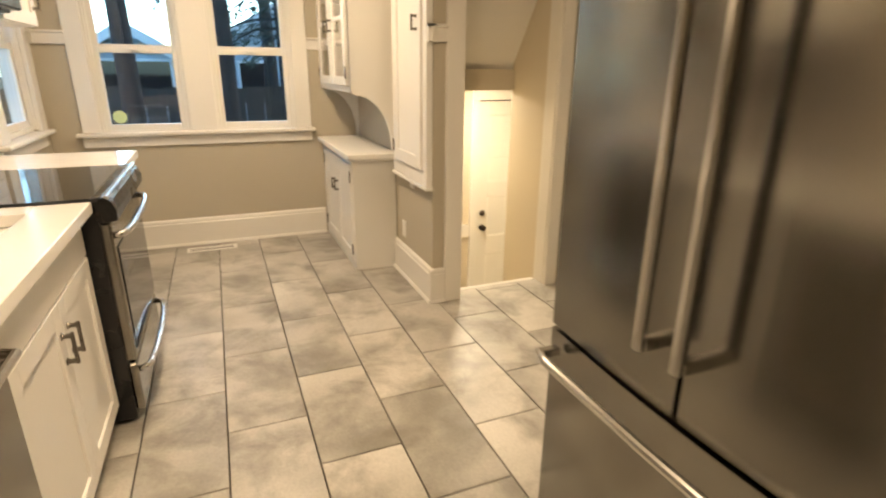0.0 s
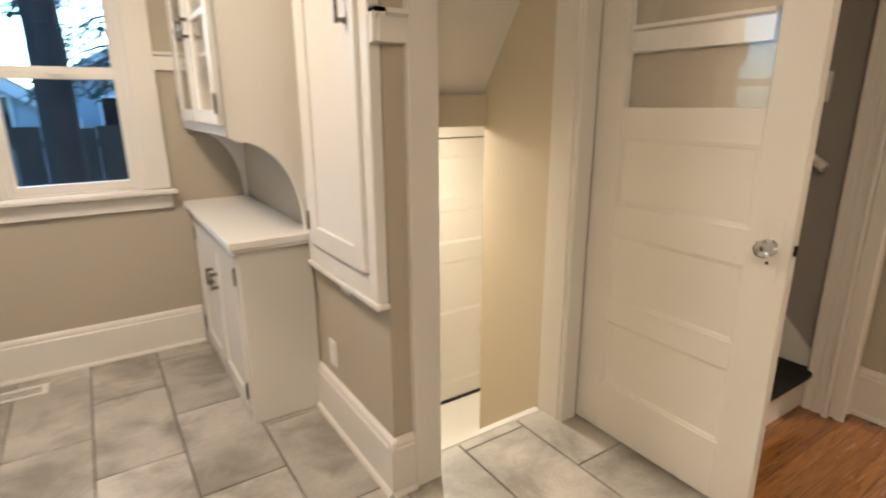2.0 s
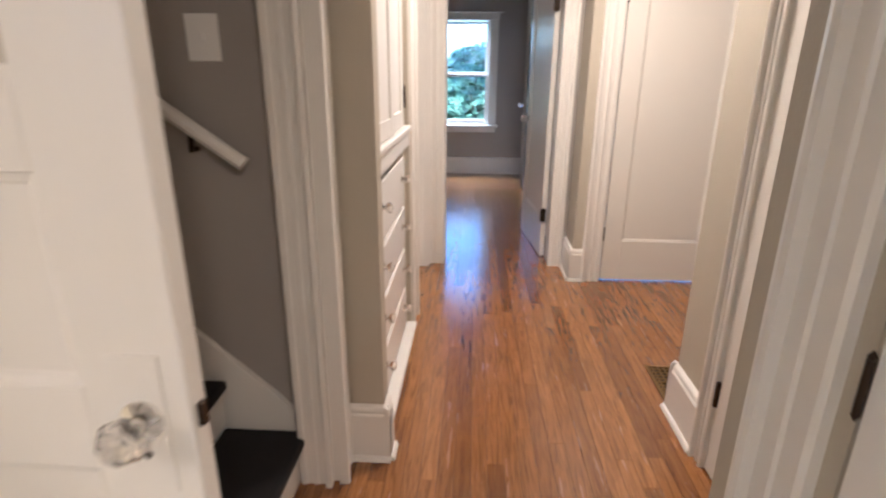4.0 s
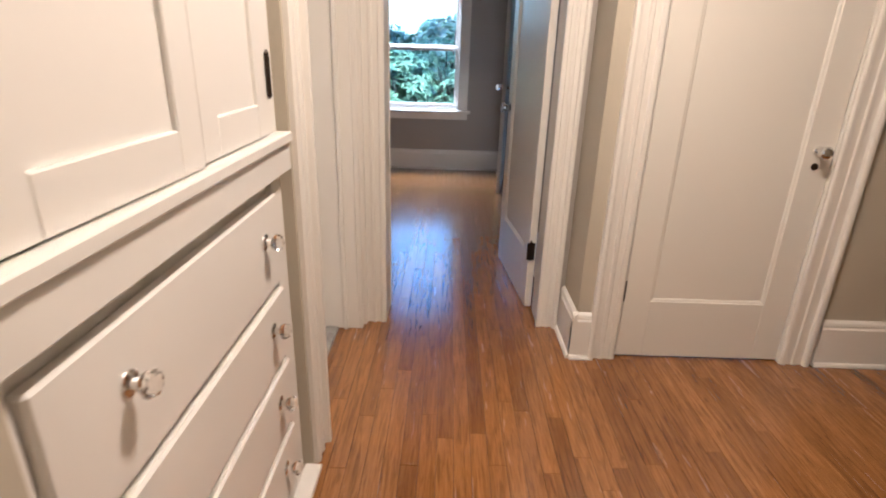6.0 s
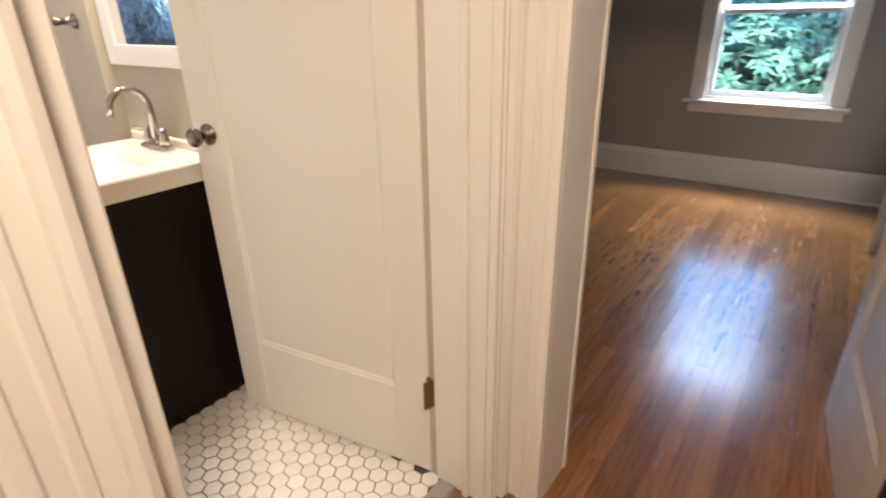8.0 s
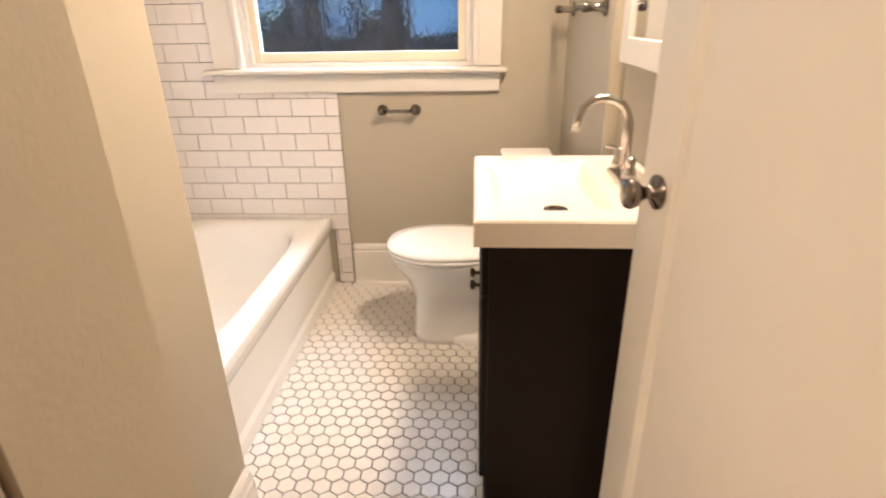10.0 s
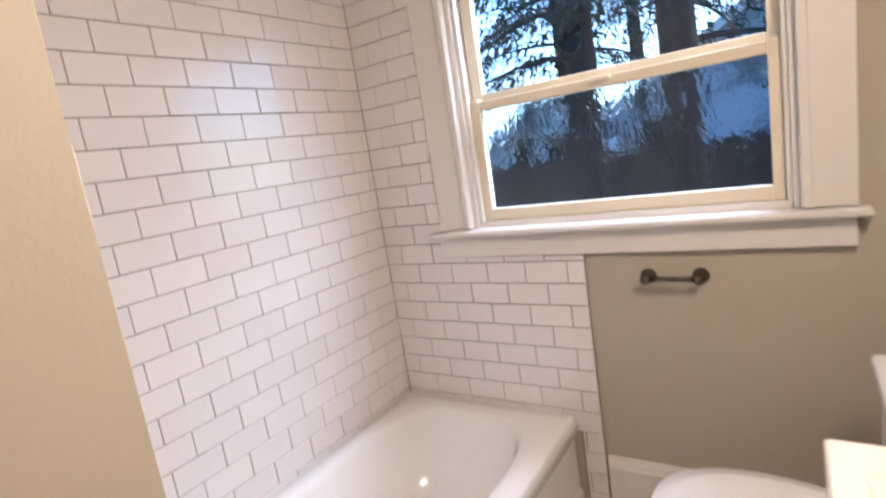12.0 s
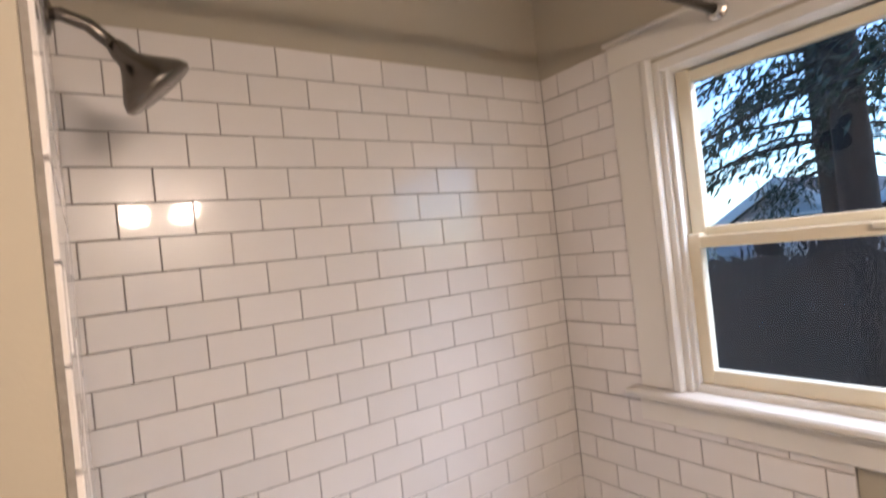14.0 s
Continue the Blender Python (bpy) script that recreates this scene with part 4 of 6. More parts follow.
def curved_handle(y0, y1, z, name, parent):
    pts = [(-0.300, y0, z), (-0.274, y0 + 0.012, z), (-0.264, y0 + 0.04, z)] + [(-0.262 + 0.012 * math.sin(math.pi * k / 8), y0 + 0.04 + (y1 - y0 - 0.08) * k / 8, z) for k in range(1, 8)] + [(-0.264, y1 - 0.04, z), (-0.274, y1 - 0.012, z), (-0.300, y1, z)]
    return part(name, T(pts, 0.013, 12), STEELH, parent, "curved steel handle", smooth=True)


curved_handle(2.165, 2.865, 0.775, "handle", odr)
dr = part("drawer", B(-0.335, -0.302, 2.141, 2.889, 0.055, 0.262, 0.008), STEEL, rg)
curved_handle(2.165, 2.865, 0.225, "handle", dr)

hd = thing("microwave", (-0.8, 2.515, 1.54), "stainless over-range microwave above the stove", "microwave")
part("body", B(KW + 0.004, -0.64, 2.14, 2.89, 1.555, 1.98, 0.006), BLACKP, hd)
part("front", B(-0.64, -0.60, 2.14, 2.89, 1.565, 1.975, 0.008), STEEL, hd)
part("underside", B(KW + 0.03, -0.66, 2.17, 2.86, 1.545, 1.555, 0.002), STEELH, hd)


def wall_unit(y0, y1, z0, label, pull_y):
    c = thing("wall_cabinet", (KW + 0.16, (y0 + y1) / 2, z0), label, "wall cabinet", "kitchen wall cabinets")
    part("body", B(KW + 0.004, -0.69, y0 + 0.001, y1 - 0.001, z0, 2.30, 0.002), CABINET, c)
    m = RZ90(-0.69, y1 - 0.004, z0 + 0.004)
    f = shaker(c, m, y1 - y0 - 0.008, 2.29 - z0)
    bar_pull(f, m @ pose(pull_y, 0.020, 0.12), 0.10)
    return c


wall_unit(2.895, 3.40, 1.53, "white shaker wall cabinet beside the microwave", 0.035)
wall_unit(1.30, 2.13, 1.53, "white shaker wall cabinet over the sink", 0.78)
c = thing("wall_cabinet", (KW + 0.16, 2.5, 1.99), "short white wall cabinet over the microwave", "wall cabinet", "kitchen wall cabinets")
part("body", B(KW + 0.004, -0.69, 2.135, 2.890, 1.985, 2.30, 0.002), CABINET, c)

fr = thing("refrigerator", (1.1, 0.765, 0), "stainless french-door refrigerator with a freezer drawer", "refrigerator")
part("body", B(0.955, 1.355, 0.202, 1.138, 0.02, 1.77, 0.006), BLACKP, fr)


def bowed_front(y0, y1, z0, z1, name, parent):
    prof = [(0.950, y0), (0.905, y0)] + [(0.895 - 0.022 * math.sin(math.pi * (((y0 + (y1 - y0) * k / 10) - 0.20) / 0.94)), y0 + 0.004 + (y1 - y0 - 0.008) * k / 10) for k in range(11)] + [(0.905, y1), (0.950, y1)]
    bm = bmesh.new()
    sweep(bm, prof, (0, 0, z0), X, Y, Z, z1 - z0)
    return part(name, bm, STEEL, parent)


ld = bowed_front(0.202, 0.667, 0.690, 1.78, "door", fr)
rd = bowed_front(0.673, 1.138, 0.690, 1.78, "door", fr)
fz = bowed_front(0.202, 1.138, 0.07, 0.675, "freezer_drawer", fr)
for y, p in ((0.622, ld), (0.718, rd)):
    hb = bmesh.new()
    box(hb, 0.790, 0.812, y - 0.013, y + 0.013, 0.835, 1.66, 0.006)
    for z in (0.850, 1.645):
        box(hb, 0.806, 0.876, y - 0.012, y + 0.012, z - 0.014, z + 0.014, 0.004)
    part("handle", hb, STEELH, p, smooth=False)
hb = bmesh.new()
tube(hb, [(0.830, 0.25, 0.635), (0.812, 0.30, 0.635), (0.806, 0.67, 0.635), (0.812, 1.04, 0.635), (0.830, 1.09, 0.635)], 0.013, 12)
for y in (0.262, 1.078):
    box(hb, 0.826, 0.880, y - 0.014, y + 0.014, 0.623, 0.647, 0.004)
part("handle", hb, STEELH, fz)
for y in (0.25, 1.09):
    part("foot", L([(0.02, 0), (0.02, 0.025)], (0.99, y, 0), (0.99, y, 1), 10), BLACKP, fr)

pn = thing("pantry_cupboard", (1.75, 1.1, 0), "tall white built-in pantry cupboard with black hinges", "cupboard")
part("body", boxes((1.442, 2.059, 0.75, 1.318, 0.09, 2.25), (1.442, 2.059, 0.75, 1.30, 0.0, 0.09), bevel=0.002), CABINET, pn)
for z0, z1, hz in ((0.12, 0.80, (0.07, 0.555)), (0.86, 2.20, (0.150, 1.1))):
    m = pose(1.462, 1.318, z0)
    f = shaker(pn, m, 0.584, z1 - z0, 0.085)
    for h in hz:
        cup_hinge(f, m @ pose(0.586, 0.020, h))
    bar_pull(f, m @ pose(0.04, 0.020, 0.35), 0.10)

# the hutch in the corner of the kitchen
hu = thing("hutch", (1.03, 4.0, 0), "white built-in corner hutch with glass upper doors", "hutch")
part("base", B(0.885, KE - 0.003, 3.502, KN - 0.003, 0.0, 0.775, 0.003), CABINET, hu)
part("counter", boxes((0.845, KE - 0.003, 3.442, KN - 0.003, 0.790, 0.822), (0.858, KE - 0.003, 3.456, KN - 0.003, 0.775, 0.790), bevel=0.003), CABINET, hu)
RZm = lambda x, y, z: pose(x, y, z, 0, 0, 90)       # fronts that face -x
for a, b, pull in ((3.535, 3.985, 0.405), (3.99, 4.44, 0.045)):
    m = RZm(0.893, a, 0.06)
    f = shaker(hu, m, b - a, 0.685, 0.07)
    bar_pull(f, m @ pose(pull, 0.020, 0.47), 0.085)
    for h in (0.09, 0.60):
        cup_hinge(f, m @ pose(-0.002 if a < 3.6 else b - a + 0.002, 0.018, h))
ub = bmesh.new()
box(ub, 0.918, KE - 0.003, 3.530, KN - 0.003, 1.215, 1.240, 0.002)
box(ub, 0.918, KE - 0.003, 3.530, KN - 0.003, 2.20, 2.30, 0.002)
box(ub, KE - 0.02, KE - 0.003, 3.530, KN - 0.003, 1.24, 2.2, 0)
box(ub, 0.898, 0.918, 3.502, KN - 0.003, 1.208, 1.246, 0.002)
box(ub, 0.898, 0.918, 3.502, KN - 0.003, 2.17, 2.30, 0.002)
for y0, y1 in ((3.502, 3.545), (3.975, 4.015), (4.45, KN - 0.003)):
    box(ub, 0.898, 0.918, y0, y1, 1.246, 2.17, 0.002)
part("upper_frame", ub, CABINET, hu)
for z in (1.52, 1.83):
    part("shelf", B(0.925, KE - 0.02, 3.532, KN - 0.01, z, z + 0.018, 0.002), CABINET, hu)


def bracket_side(y, thick):
    arc = [(0.93 + 0.235 * math.sin(a), 0.845 + 0.345 * math.cos(a)) for a in [math.pi / 2 * k / 10 for k in range(11)]]
    prof = [(0.898, 2.20), (0.898, 1.208), (0.918, 1.200)] + arc + [(1.165, 0.823), (KE - 0.003, 0.823), (KE - 0.003, 2.20)]
    return W(prof, (0, y, 0), X, Z, Y, thick)


part("side_panel", bracket_side(3.502, 0.026), CABINET, hu, "curved white side panel")
arcb = [(0.94 + 0.225 * math.sin(a), 0.845 + 0.345 * math.cos(a)) for a in [math.pi / 2 * k / 10 for k in range(11)]]
part("bracket", W([(0.91, 1.214)] + [(0.94, 1.20)] + arcb + [(1.165, 0.823), (KE - 0.003, 0.823), (KE - 0.003, 1.214)], (0, KN - 0.05, 0), X, Z, Y, 0.022), CABINET, hu)
for a, b, pull in ((3.548, 3.972, 0.385), (4.018, 4.447, 0.040)):
    m = RZm(0.898, a, 1.25)
    w, h = b - a, 0.915
    bm = bmesh.new()
    for r in ((0, 0.055, 0, 0.02, 0, h), (w - 0.055, w, 0, 0.02, 0, h), (0.055, w - 0.055, 0, 0.02, 0, 0.055), (0.055, w - 0.055, 0, 0.02, h - 0.055, h), (0.055, w - 0.055, 0.003, 0.017, 0.40, 0.425)):
        box(bm, *r, 0.002, m)
    f = part("glass_door", bm, CABINET, hu)
    g = part("pane", B(0.05, w - 0.05, 0.008, 0.012, 0.05, h - 0.05, 0, m), GLASS, f)
    g.visible_shadow = False
    bar_pull(f, m @ pose(pull, 0.020, 0.38), 0.085)
    for hz in (0.08, 0.80):
        cup_hinge(f, m @ pose(-0.002 if a < 3.6 else w + 0.002, 0.018, hz))

tc = thing("wall_cupboard", (1.16, 3.1, 0.70), "tall shallow white cupboard built into the wall", "cupboard")
part("frame", boxes((1.150, KE - 0.001, 2.812, 2.87, 0.715, 2.30), (1.150, KE - 0.001, 3.36, 3.42, 0.715, 2.30), (1.150, KE - 0.001, 2.87, 3.36, 0.715, 0.80), (1.150, KE - 0.001, 2.87, 3.36, 2.2, 2.30), (1.142, KE - 0.001, 2.800, 3.43, 0.695, 0.715), bevel=0.003), CABINET, tc)
m = RZm(1.158, 2.873, 0.803)
f = shaker(tc, m, 0.484, 1.39, 0.075, 0.022)
bar_pull(f, m @ pose(0.055, 0.022, 0.79), 0.085)
for hz in (0.09, 1.28):
    cup_hinge(f, m @ pose(0.486, 0.022, hz))
sw = thing("outlet", (KE - 0.004, 3.33, 0.33), "white wall outlet with cover plate", "outlet")
part("plate", B(KE - 0.007, KE, 3.295, 3.365, 0.27, 0.385, 0.003), PLASTIC, sw)
for z in (0.305, 0.35):
    part("socket", B(KE - 0.009, KE - 0.006, 3.315, 3.345, z - 0.014, z + 0.014, 0.003), PLASTIC, sw)
sw = thing("wall_plate", (KE - 0.004, 3.16, 0.64), "small white blank plate under the cupboard", "wall plate")
part("plate", B(KE - 0.007, KE, 3.12, 3.20, 0.64, 0.675, 0.003), PLASTIC, sw)

vt = thing("floor_vent", (-0.06, 4.37, 0), "white metal floor register with slots", "floor vent")
part("frame", boxes((-0.238, 0.126, 4.322, 4.340, 0.0, 0.006), (-0.238, 0.126, 4.412, 4.430, 0.0, 0.006), (-0.238, -0.215, 4.340, 4.412, 0.0, 0.006), (0.103, 0.126, 4.340, 4.412, 0.0, 0.006), bevel=0.0015), PLASTIC, vt)
# flat dark sheet under the slats colours in the shaded hollow; nothing is cut
part("damper", B(-0.216, 0.104, 4.339, 4.413, -0.001, 0.0015, 0), BRONZE, vt, "flat dark sheet for the shade inside the register")
for k in range(18):
    x = -0.208 + 0.0178 * k
    part("slat", B(x, x + 0.009, 4.340, 4.412, 0.0015, 0.0055, 0), PLASTIC, vt)

# ---------------------------------------------------------------- hall things
lc = thing("linen_cupboard", (3.66, 2.26, 0), "white built-in linen cupboard with drawers and doors", "cupboard")
LY = 2.085
part("body", boxes((3.202, 4.170, LY + 0.002, 2.498, 0.0, 1.03), (3.202, 3.222, LY + 0.002, 2.498, 1.03, 2.218), (4.150, 4.170, LY + 0.002, 2.498, 1.03, 2.218), (3.222, 4.150, 2.478, 2.498, 1.03, 2.218), (3.222, 4.150, LY + 0.002, 2.478, 2.198, 2.218), bevel=0), CABINET, lc)
fb = bmesh.new()
box(fb, 3.201, 3.262, LY - 0.012, LY + 0.002, 0.0, 2.22, 0.002)
box(fb, 4.075, 4.150, LY - 0.012, LY + 0.002, 0.0, 2.22, 0.002)
for z0, z1 in ((0.0, 0.072), (0.262, 0.278), (0.472, 0.488), (0.682, 0.698), (2.17, 2.22)):
    box(fb, 3.262, 4.075, LY - 0.010, LY + 0.002, z0, z1, 0.002)
part("face_frame", fb, CABINET, lc)
part("plinth", B(3.201, 4.171, HN, LY - 0.012, 0.0, 0.018, 0.004), CABINET, lc)
part("ledge", boxes((3.201, 4.145, LY - 0.052, LY + 0.002, 1.036, 1.060), (3.201, 4.150, LY - 0.042, LY + 0.002, 0.966, 1.036), bevel=0.003), CABINET, lc)
for z0, z1 in ((0.076, 0.259), (0.282, 0.469), (0.492, 0.679), (0.702, 0.925)):
    f = part("drawer", B(3.266, 4.071, LY - 0.024, LY, z0, z1, 0.005), CABINET, lc)
    for x in (3.42, 3.965):
        crystal_knob(f, pose(x, LY - 0.024, (z0 + z1) / 2 + 0.022, 0, 0, 180) @ Matrix.Scale(0.72, 4))
m0 = pose(4.066, LY - 0.002, 1.064, 0, 0, 180)
f = shaker(lc, m0, 0.346, 1.10, 0.070, 0.024)
for z in (0.10, 1.0):
    cup_hinge(f, m0 @ pose(0.004, 0.024, z + 0.03) @ Matrix.Scale(1.3, 4))
m1 = pose(3.266, LY - 0.026, 1.064, 0, 0, -1.6) @ pose(0.428, 0.024, 0, 0, 0, 180)
f = shaker(lc, m1, 0.428, 1.10, 0.070, 0.024)
for z in (0.10, 1.0):
    cup_hinge(f, m1 @ pose(0.424, 0.024, z))

vg = thing("floor_grille", (3.67, 0.75, 0), "dark brown metal floor register in the oak", "floor vent")
gb = boxes((3.53, 3.81, 0.66, 0.675, 0, 0.006), (3.53, 3.81, 0.895, 0.91, 0, 0.006), (3.53, 3.545, 0.675, 0.895, 0, 0.006), (3.795, 3.81, 0.675, 0.895, 0, 0.006), bevel=0.001)
part("frame", gb, BRASS, vg)
# black sheet at floor level stands for the unlit duct below the bars
part("well", B(3.545, 3.795, 0.675, 0.895, -0.004, 0.0006, 0), BLACKP, vg)
for k in range(9):
    x = 3.562 + 0.0265 * k
    part("bar", B(x, x + 0.009, 0.675, 0.895, 0.001, 0.005, 0), BRASS, vg)
for k in range(8):
    y = 0.692 + 0.0265 * k
    part("bar", B(3.545, 3.795, y, y + 0.009, 0.0005, 0.0045, 0), BRASS, vg)
sw = thing("light_switch", (3.046, 2.52, 1.40), "white wall switch plate beside the stairs", "light switch")
part("plate", B(3.043, 3.05, 2.415, 2.505, 1.325, 1.445, 0.003), PLASTIC, sw)
part("toggle", B(3.036, 3.044, 2.454, 2.466, 1.375, 1.397, 0.002), PLASTIC, sw)

# ceiling lamps, out of view: simple domes added for the assumed lights
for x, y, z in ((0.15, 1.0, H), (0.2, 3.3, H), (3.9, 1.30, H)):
    cl = thing("ceiling_light", (x, y, z - 0.08), "assumed round flush ceiling light with lit glass, out of view", "ceiling light", "ceiling lights")
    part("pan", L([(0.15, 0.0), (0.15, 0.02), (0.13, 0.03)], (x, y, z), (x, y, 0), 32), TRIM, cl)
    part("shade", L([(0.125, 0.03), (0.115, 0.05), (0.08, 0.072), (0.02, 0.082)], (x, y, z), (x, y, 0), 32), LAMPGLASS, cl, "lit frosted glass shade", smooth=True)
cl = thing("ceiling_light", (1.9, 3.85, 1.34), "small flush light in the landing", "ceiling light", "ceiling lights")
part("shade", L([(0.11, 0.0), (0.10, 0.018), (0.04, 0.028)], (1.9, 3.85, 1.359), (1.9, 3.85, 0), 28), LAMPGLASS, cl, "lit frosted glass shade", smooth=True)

# ---------------------------------------------------------------- bathroom things
tb = thing("bathtub", (3.575, 3.73, 0), "white enamel alcove bathtub with a plain apron", "bathtub")
X0, X1, Y0, Y1, RIM = BW + 0.012, 3.955, PY + 0.012, BN - 0.012, 0.36
cx, cy = (X0 + X1) / 2 - 0.005, (Y0 + Y1) / 2


def loop(hx, hy, z, n=3.2, seg=48, sx=0.0, sy=0.0):
    pts = []
    for k in range(seg):
        a = 2 * math.pi * (k + 0.5) / seg
        c, s = math.cos(a), math.sin(a)
        pts.append(Vector((cx + sx + hx * math.copysign(abs(c) ** (2 / n), c), cy + sy + hy * math.copysign(abs(s) ** (2 / n), s), z)))
    return pts


bm = bmesh.new()
HX, HY = (X1 - X0) / 2, (Y1 - Y0) / 2
rows = [loop(HX, HY, RIM - 0.035, 60, sx=0.005), loop(HX, HY, RIM - 0.008, 60, sx=0.005), loop(HX - 0.006, HY - 0.006, RIM, 50, sx=0.005),
        loop(HX - 0.075, HY - 0.080, RIM, 4.2), loop(HX - 0.085, HY - 0.092, RIM - 0.006, 4.0), loop(HX - 0.095, HY - 0.105, RIM - 0.03, 3.8),
        loop(HX - 0.115, HY - 0.15, 0.20, 3.6), loop(HX - 0.14, HY - 0.20, 0.10, 3.4), loop(HX - 0.19, HY - 0.27, 0.065, 3.0), loop(HX - 0.30, HY - 0.5, 0.055, 2.5), loop(0.02, 0.02, 0.052, 2)]
vs = grid_surface(bm, rows, True)
bm.faces.new(vs[-1])
part("basin", bm, PORCELAIN, tb, smooth=True)
ap = bmesh.new()
sweep(ap, [(X1, RIM - 0.034), (X1 - 0.02, RIM - 0.034), (X1 - 0.05, 0.0), (X1 - 0.012, 0.0), (X1 - 0.012, 0.05), (X1 - 0.022, 0.07), (X1 - 0.022, 0.26), (X1 - 0.010, 0.29)], (0, Y0, 0), X, Z, Y, Y1 - Y0)
part("apron", ap, PORCELAIN, tb)
part("drain", L([(0.028, 0), (0.026, 0.004), (0.01, 0.006)], (cx, PY + 0.36, 0.062), (cx, PY + 0.36, 1), 20), CHROME, tb)

sh = thing("overhead_shower", (3.62, PY + 0.1, 1.95), "brushed nickel shower head on a bent arm", "shower head")
part("arm", T([(3.575, PY + 0.008, 1.945), (3.575, PY + 0.03, 1.95), (3.575, PY + 0.065, 1.938), (3.575, PY + 0.105, 1.902)], 0.0105, 12), NICKEL, sh, smooth=True)
part("flange", L([(0.030, 0), (0.028, 0.006), (0.012, 0.012)], (3.575, PY + 0.0095, 1.945), (3.575, 9, 1.945), 20), NICKEL, sh)
hd = L([(0.012, 0), (0.016, 0.012), (0.018, 0.03), (0.030, 0.045), (0.058, 0.075), (0.064, 0.088), (0.060, 0.094), (0.01, 0.094)], (3.575, PY + 0.095, 1.912), (3.575, PY + 0.095 + 0.66, 1.912 - 0.75), 28)
ho = part("head", hd, NICKEL, sh, "bell shaped spray head", smooth=True)

rd = thing("curtain_rod", (3.85, 3.7, 2.06), "chrome shower curtain rod across the tub", "curtain rod")
part("rod", T([(3.86, PY + 0.012, 2.064), (3.86, BN - 0.040, 2.064)], 0.0125, 14), NICKEL, rd, smooth=True)
part("sleeve", T([(3.86, PY + 0.5, 2.064), (3.86, PY + 1.2, 2.064)], 0.0140, 14), NICKEL, rd, smooth=True)
for y, s in ((BN - 0.0345, -1), (PY + 0.009, 1)):
    part("flange", L([(0.026, 0), (0.026, 0.008), (0.018, 0.014), (0.016, 0.03)], (3.86, y, 2.064), (3.86, y + s, 2.064), 20), CHROME, rd)

tl = thing("toilet", (4.65, 3.99, 0), "white two-piece toilet with closed oval lid", "toilet")
TY = 3.985


def oval(x0, x1, hw, z, seg=36, n=2.3):
    c, h = (x0 + x1) / 2, (x1 - x0) / 2
    out = []
    for k in range(seg):
        a = 2 * math.pi * k / seg
        co, si = math.cos(a), math.sin(a)
        out.append(Vector((c + h * math.copysign(abs(co) ** (2 / n), co), TY + hw * math.copysign(abs(si) ** (2 / n), si) * (1.0 if co > 0 else 1.0), z)))
    return out


bm = bmesh.new()
vs = grid_surface(bm, [oval(4.40, 4.72, 0.108, 0.0, n=3), oval(4.40, 4.72, 0.108, 0.03, n=3), oval(4.41, 4.70, 0.096, 0.12, n=2.8), oval(4.41, 4.70, 0.100, 0.20, n=2.6), oval(4.37, 4.80, 0.125, 0.28), oval(4.325, 4.80, 0.165, 0.34), oval(4.31, 4.80, 0.178, 0.375), oval(4.312, 4.80, 0.176, 0.388)], True)
bm.faces.new(vs[-1])
bm.faces.new(vs[0][::-1])
part("bowl", bm, PORCELAIN, tl, smooth=True)
bm = bmesh.new()
vs = grid_surface(bm, [oval(4.52, 4.90, 0.118, 0.0, n=4), oval(4.52, 4.90, 0.118, 0.035, n=4), oval(4.54, 4.89, 0.105, 0.050, n=4)], True)
bm.faces.new(vs[-1])
part("foot", bm, PORCELAIN, tl, smooth=True)
part("trapway", T([(4.56, TY, 0.10), (4.63, TY, 0.20), (4.71, TY, 0.235), (4.78, TY, 0.19), (4.82, TY, 0.10), (4.84, TY, 0.03)], [0.060, 0.062, 0.062, 0.060, 0.058, 0.056], 20), PORCELAIN, tl, smooth=True)
bm = bmesh.new()
vs = grid_surface(bm, [oval(4.308, 4.775, 0.180, 0.390), oval(4.302, 4.778, 0.184, 0.397), oval(4.304, 4.776, 0.182, 0.407)], True)
bm.faces.new(vs[-1])
bm.faces.new(vs[0][::-1])
part("seat", bm, PORCELAIN, tl, smooth=True)
bm = bmesh.new()
vs = grid_surface(bm, [oval(4.306, 4.775, 0.180, 0.409), oval(4.300, 4.778, 0.184, 0.416), oval(4.305, 4.775, 0.180, 0.425), oval(4.36, 4.74, 0.14, 0.431)], True)
bm.faces.new(vs[-1])
bm.faces.new(vs[0][::-1])
part("lid", bm, PORCELAIN, tl, smooth=True)
for s in (-1, 1):
    part("seat_hinge", B(4.765, 4.795, TY + s * 0.075 - 0.022, TY + s * 0.075 + 0.022, 0.388, 0.420, 0.006), PLASTIC, tl)
    part("bolt_cap", L([(0.014, 0), (0.012, 0.012), (0.003, 0.018)], (4.60, TY + s * 0.112, 0.0), (4.60, TY + s * 0.112, 1), 14), PLASTIC, tl)
bm = bmesh.new()
box(bm, 4.772, 4.948, TY - 0.205, TY + 0.205, 0.37, 0.712, 0.022, None, 3)
part("tank", bm, PORCELAIN, tl)
bm = bmesh.new()
box(bm, 4.756, 4.958, TY - 0.220, TY + 0.220, 0.713, 0.750, 0.012, None, 3)
part("tank_lid", bm, PORCELAIN, tl)
part("flush_lever", T([(4.788, TY - 0.15, 0.655), (4.772, TY - 0.15, 0.655), (4.768, TY - 0.10, 0.648), (4.768, TY - 0.07, 0.640)], 0.006, 8), CHROME, tl)
part("supply_pipe", T([(BE - 0.046, TY - 0.23, 0.12), (4.95, TY - 0.23, 0.12), (4.93, TY - 0.21, 0.20), (4.92, TY - 0.17, 0.365)], 0.006, 8), CHROME, tl)

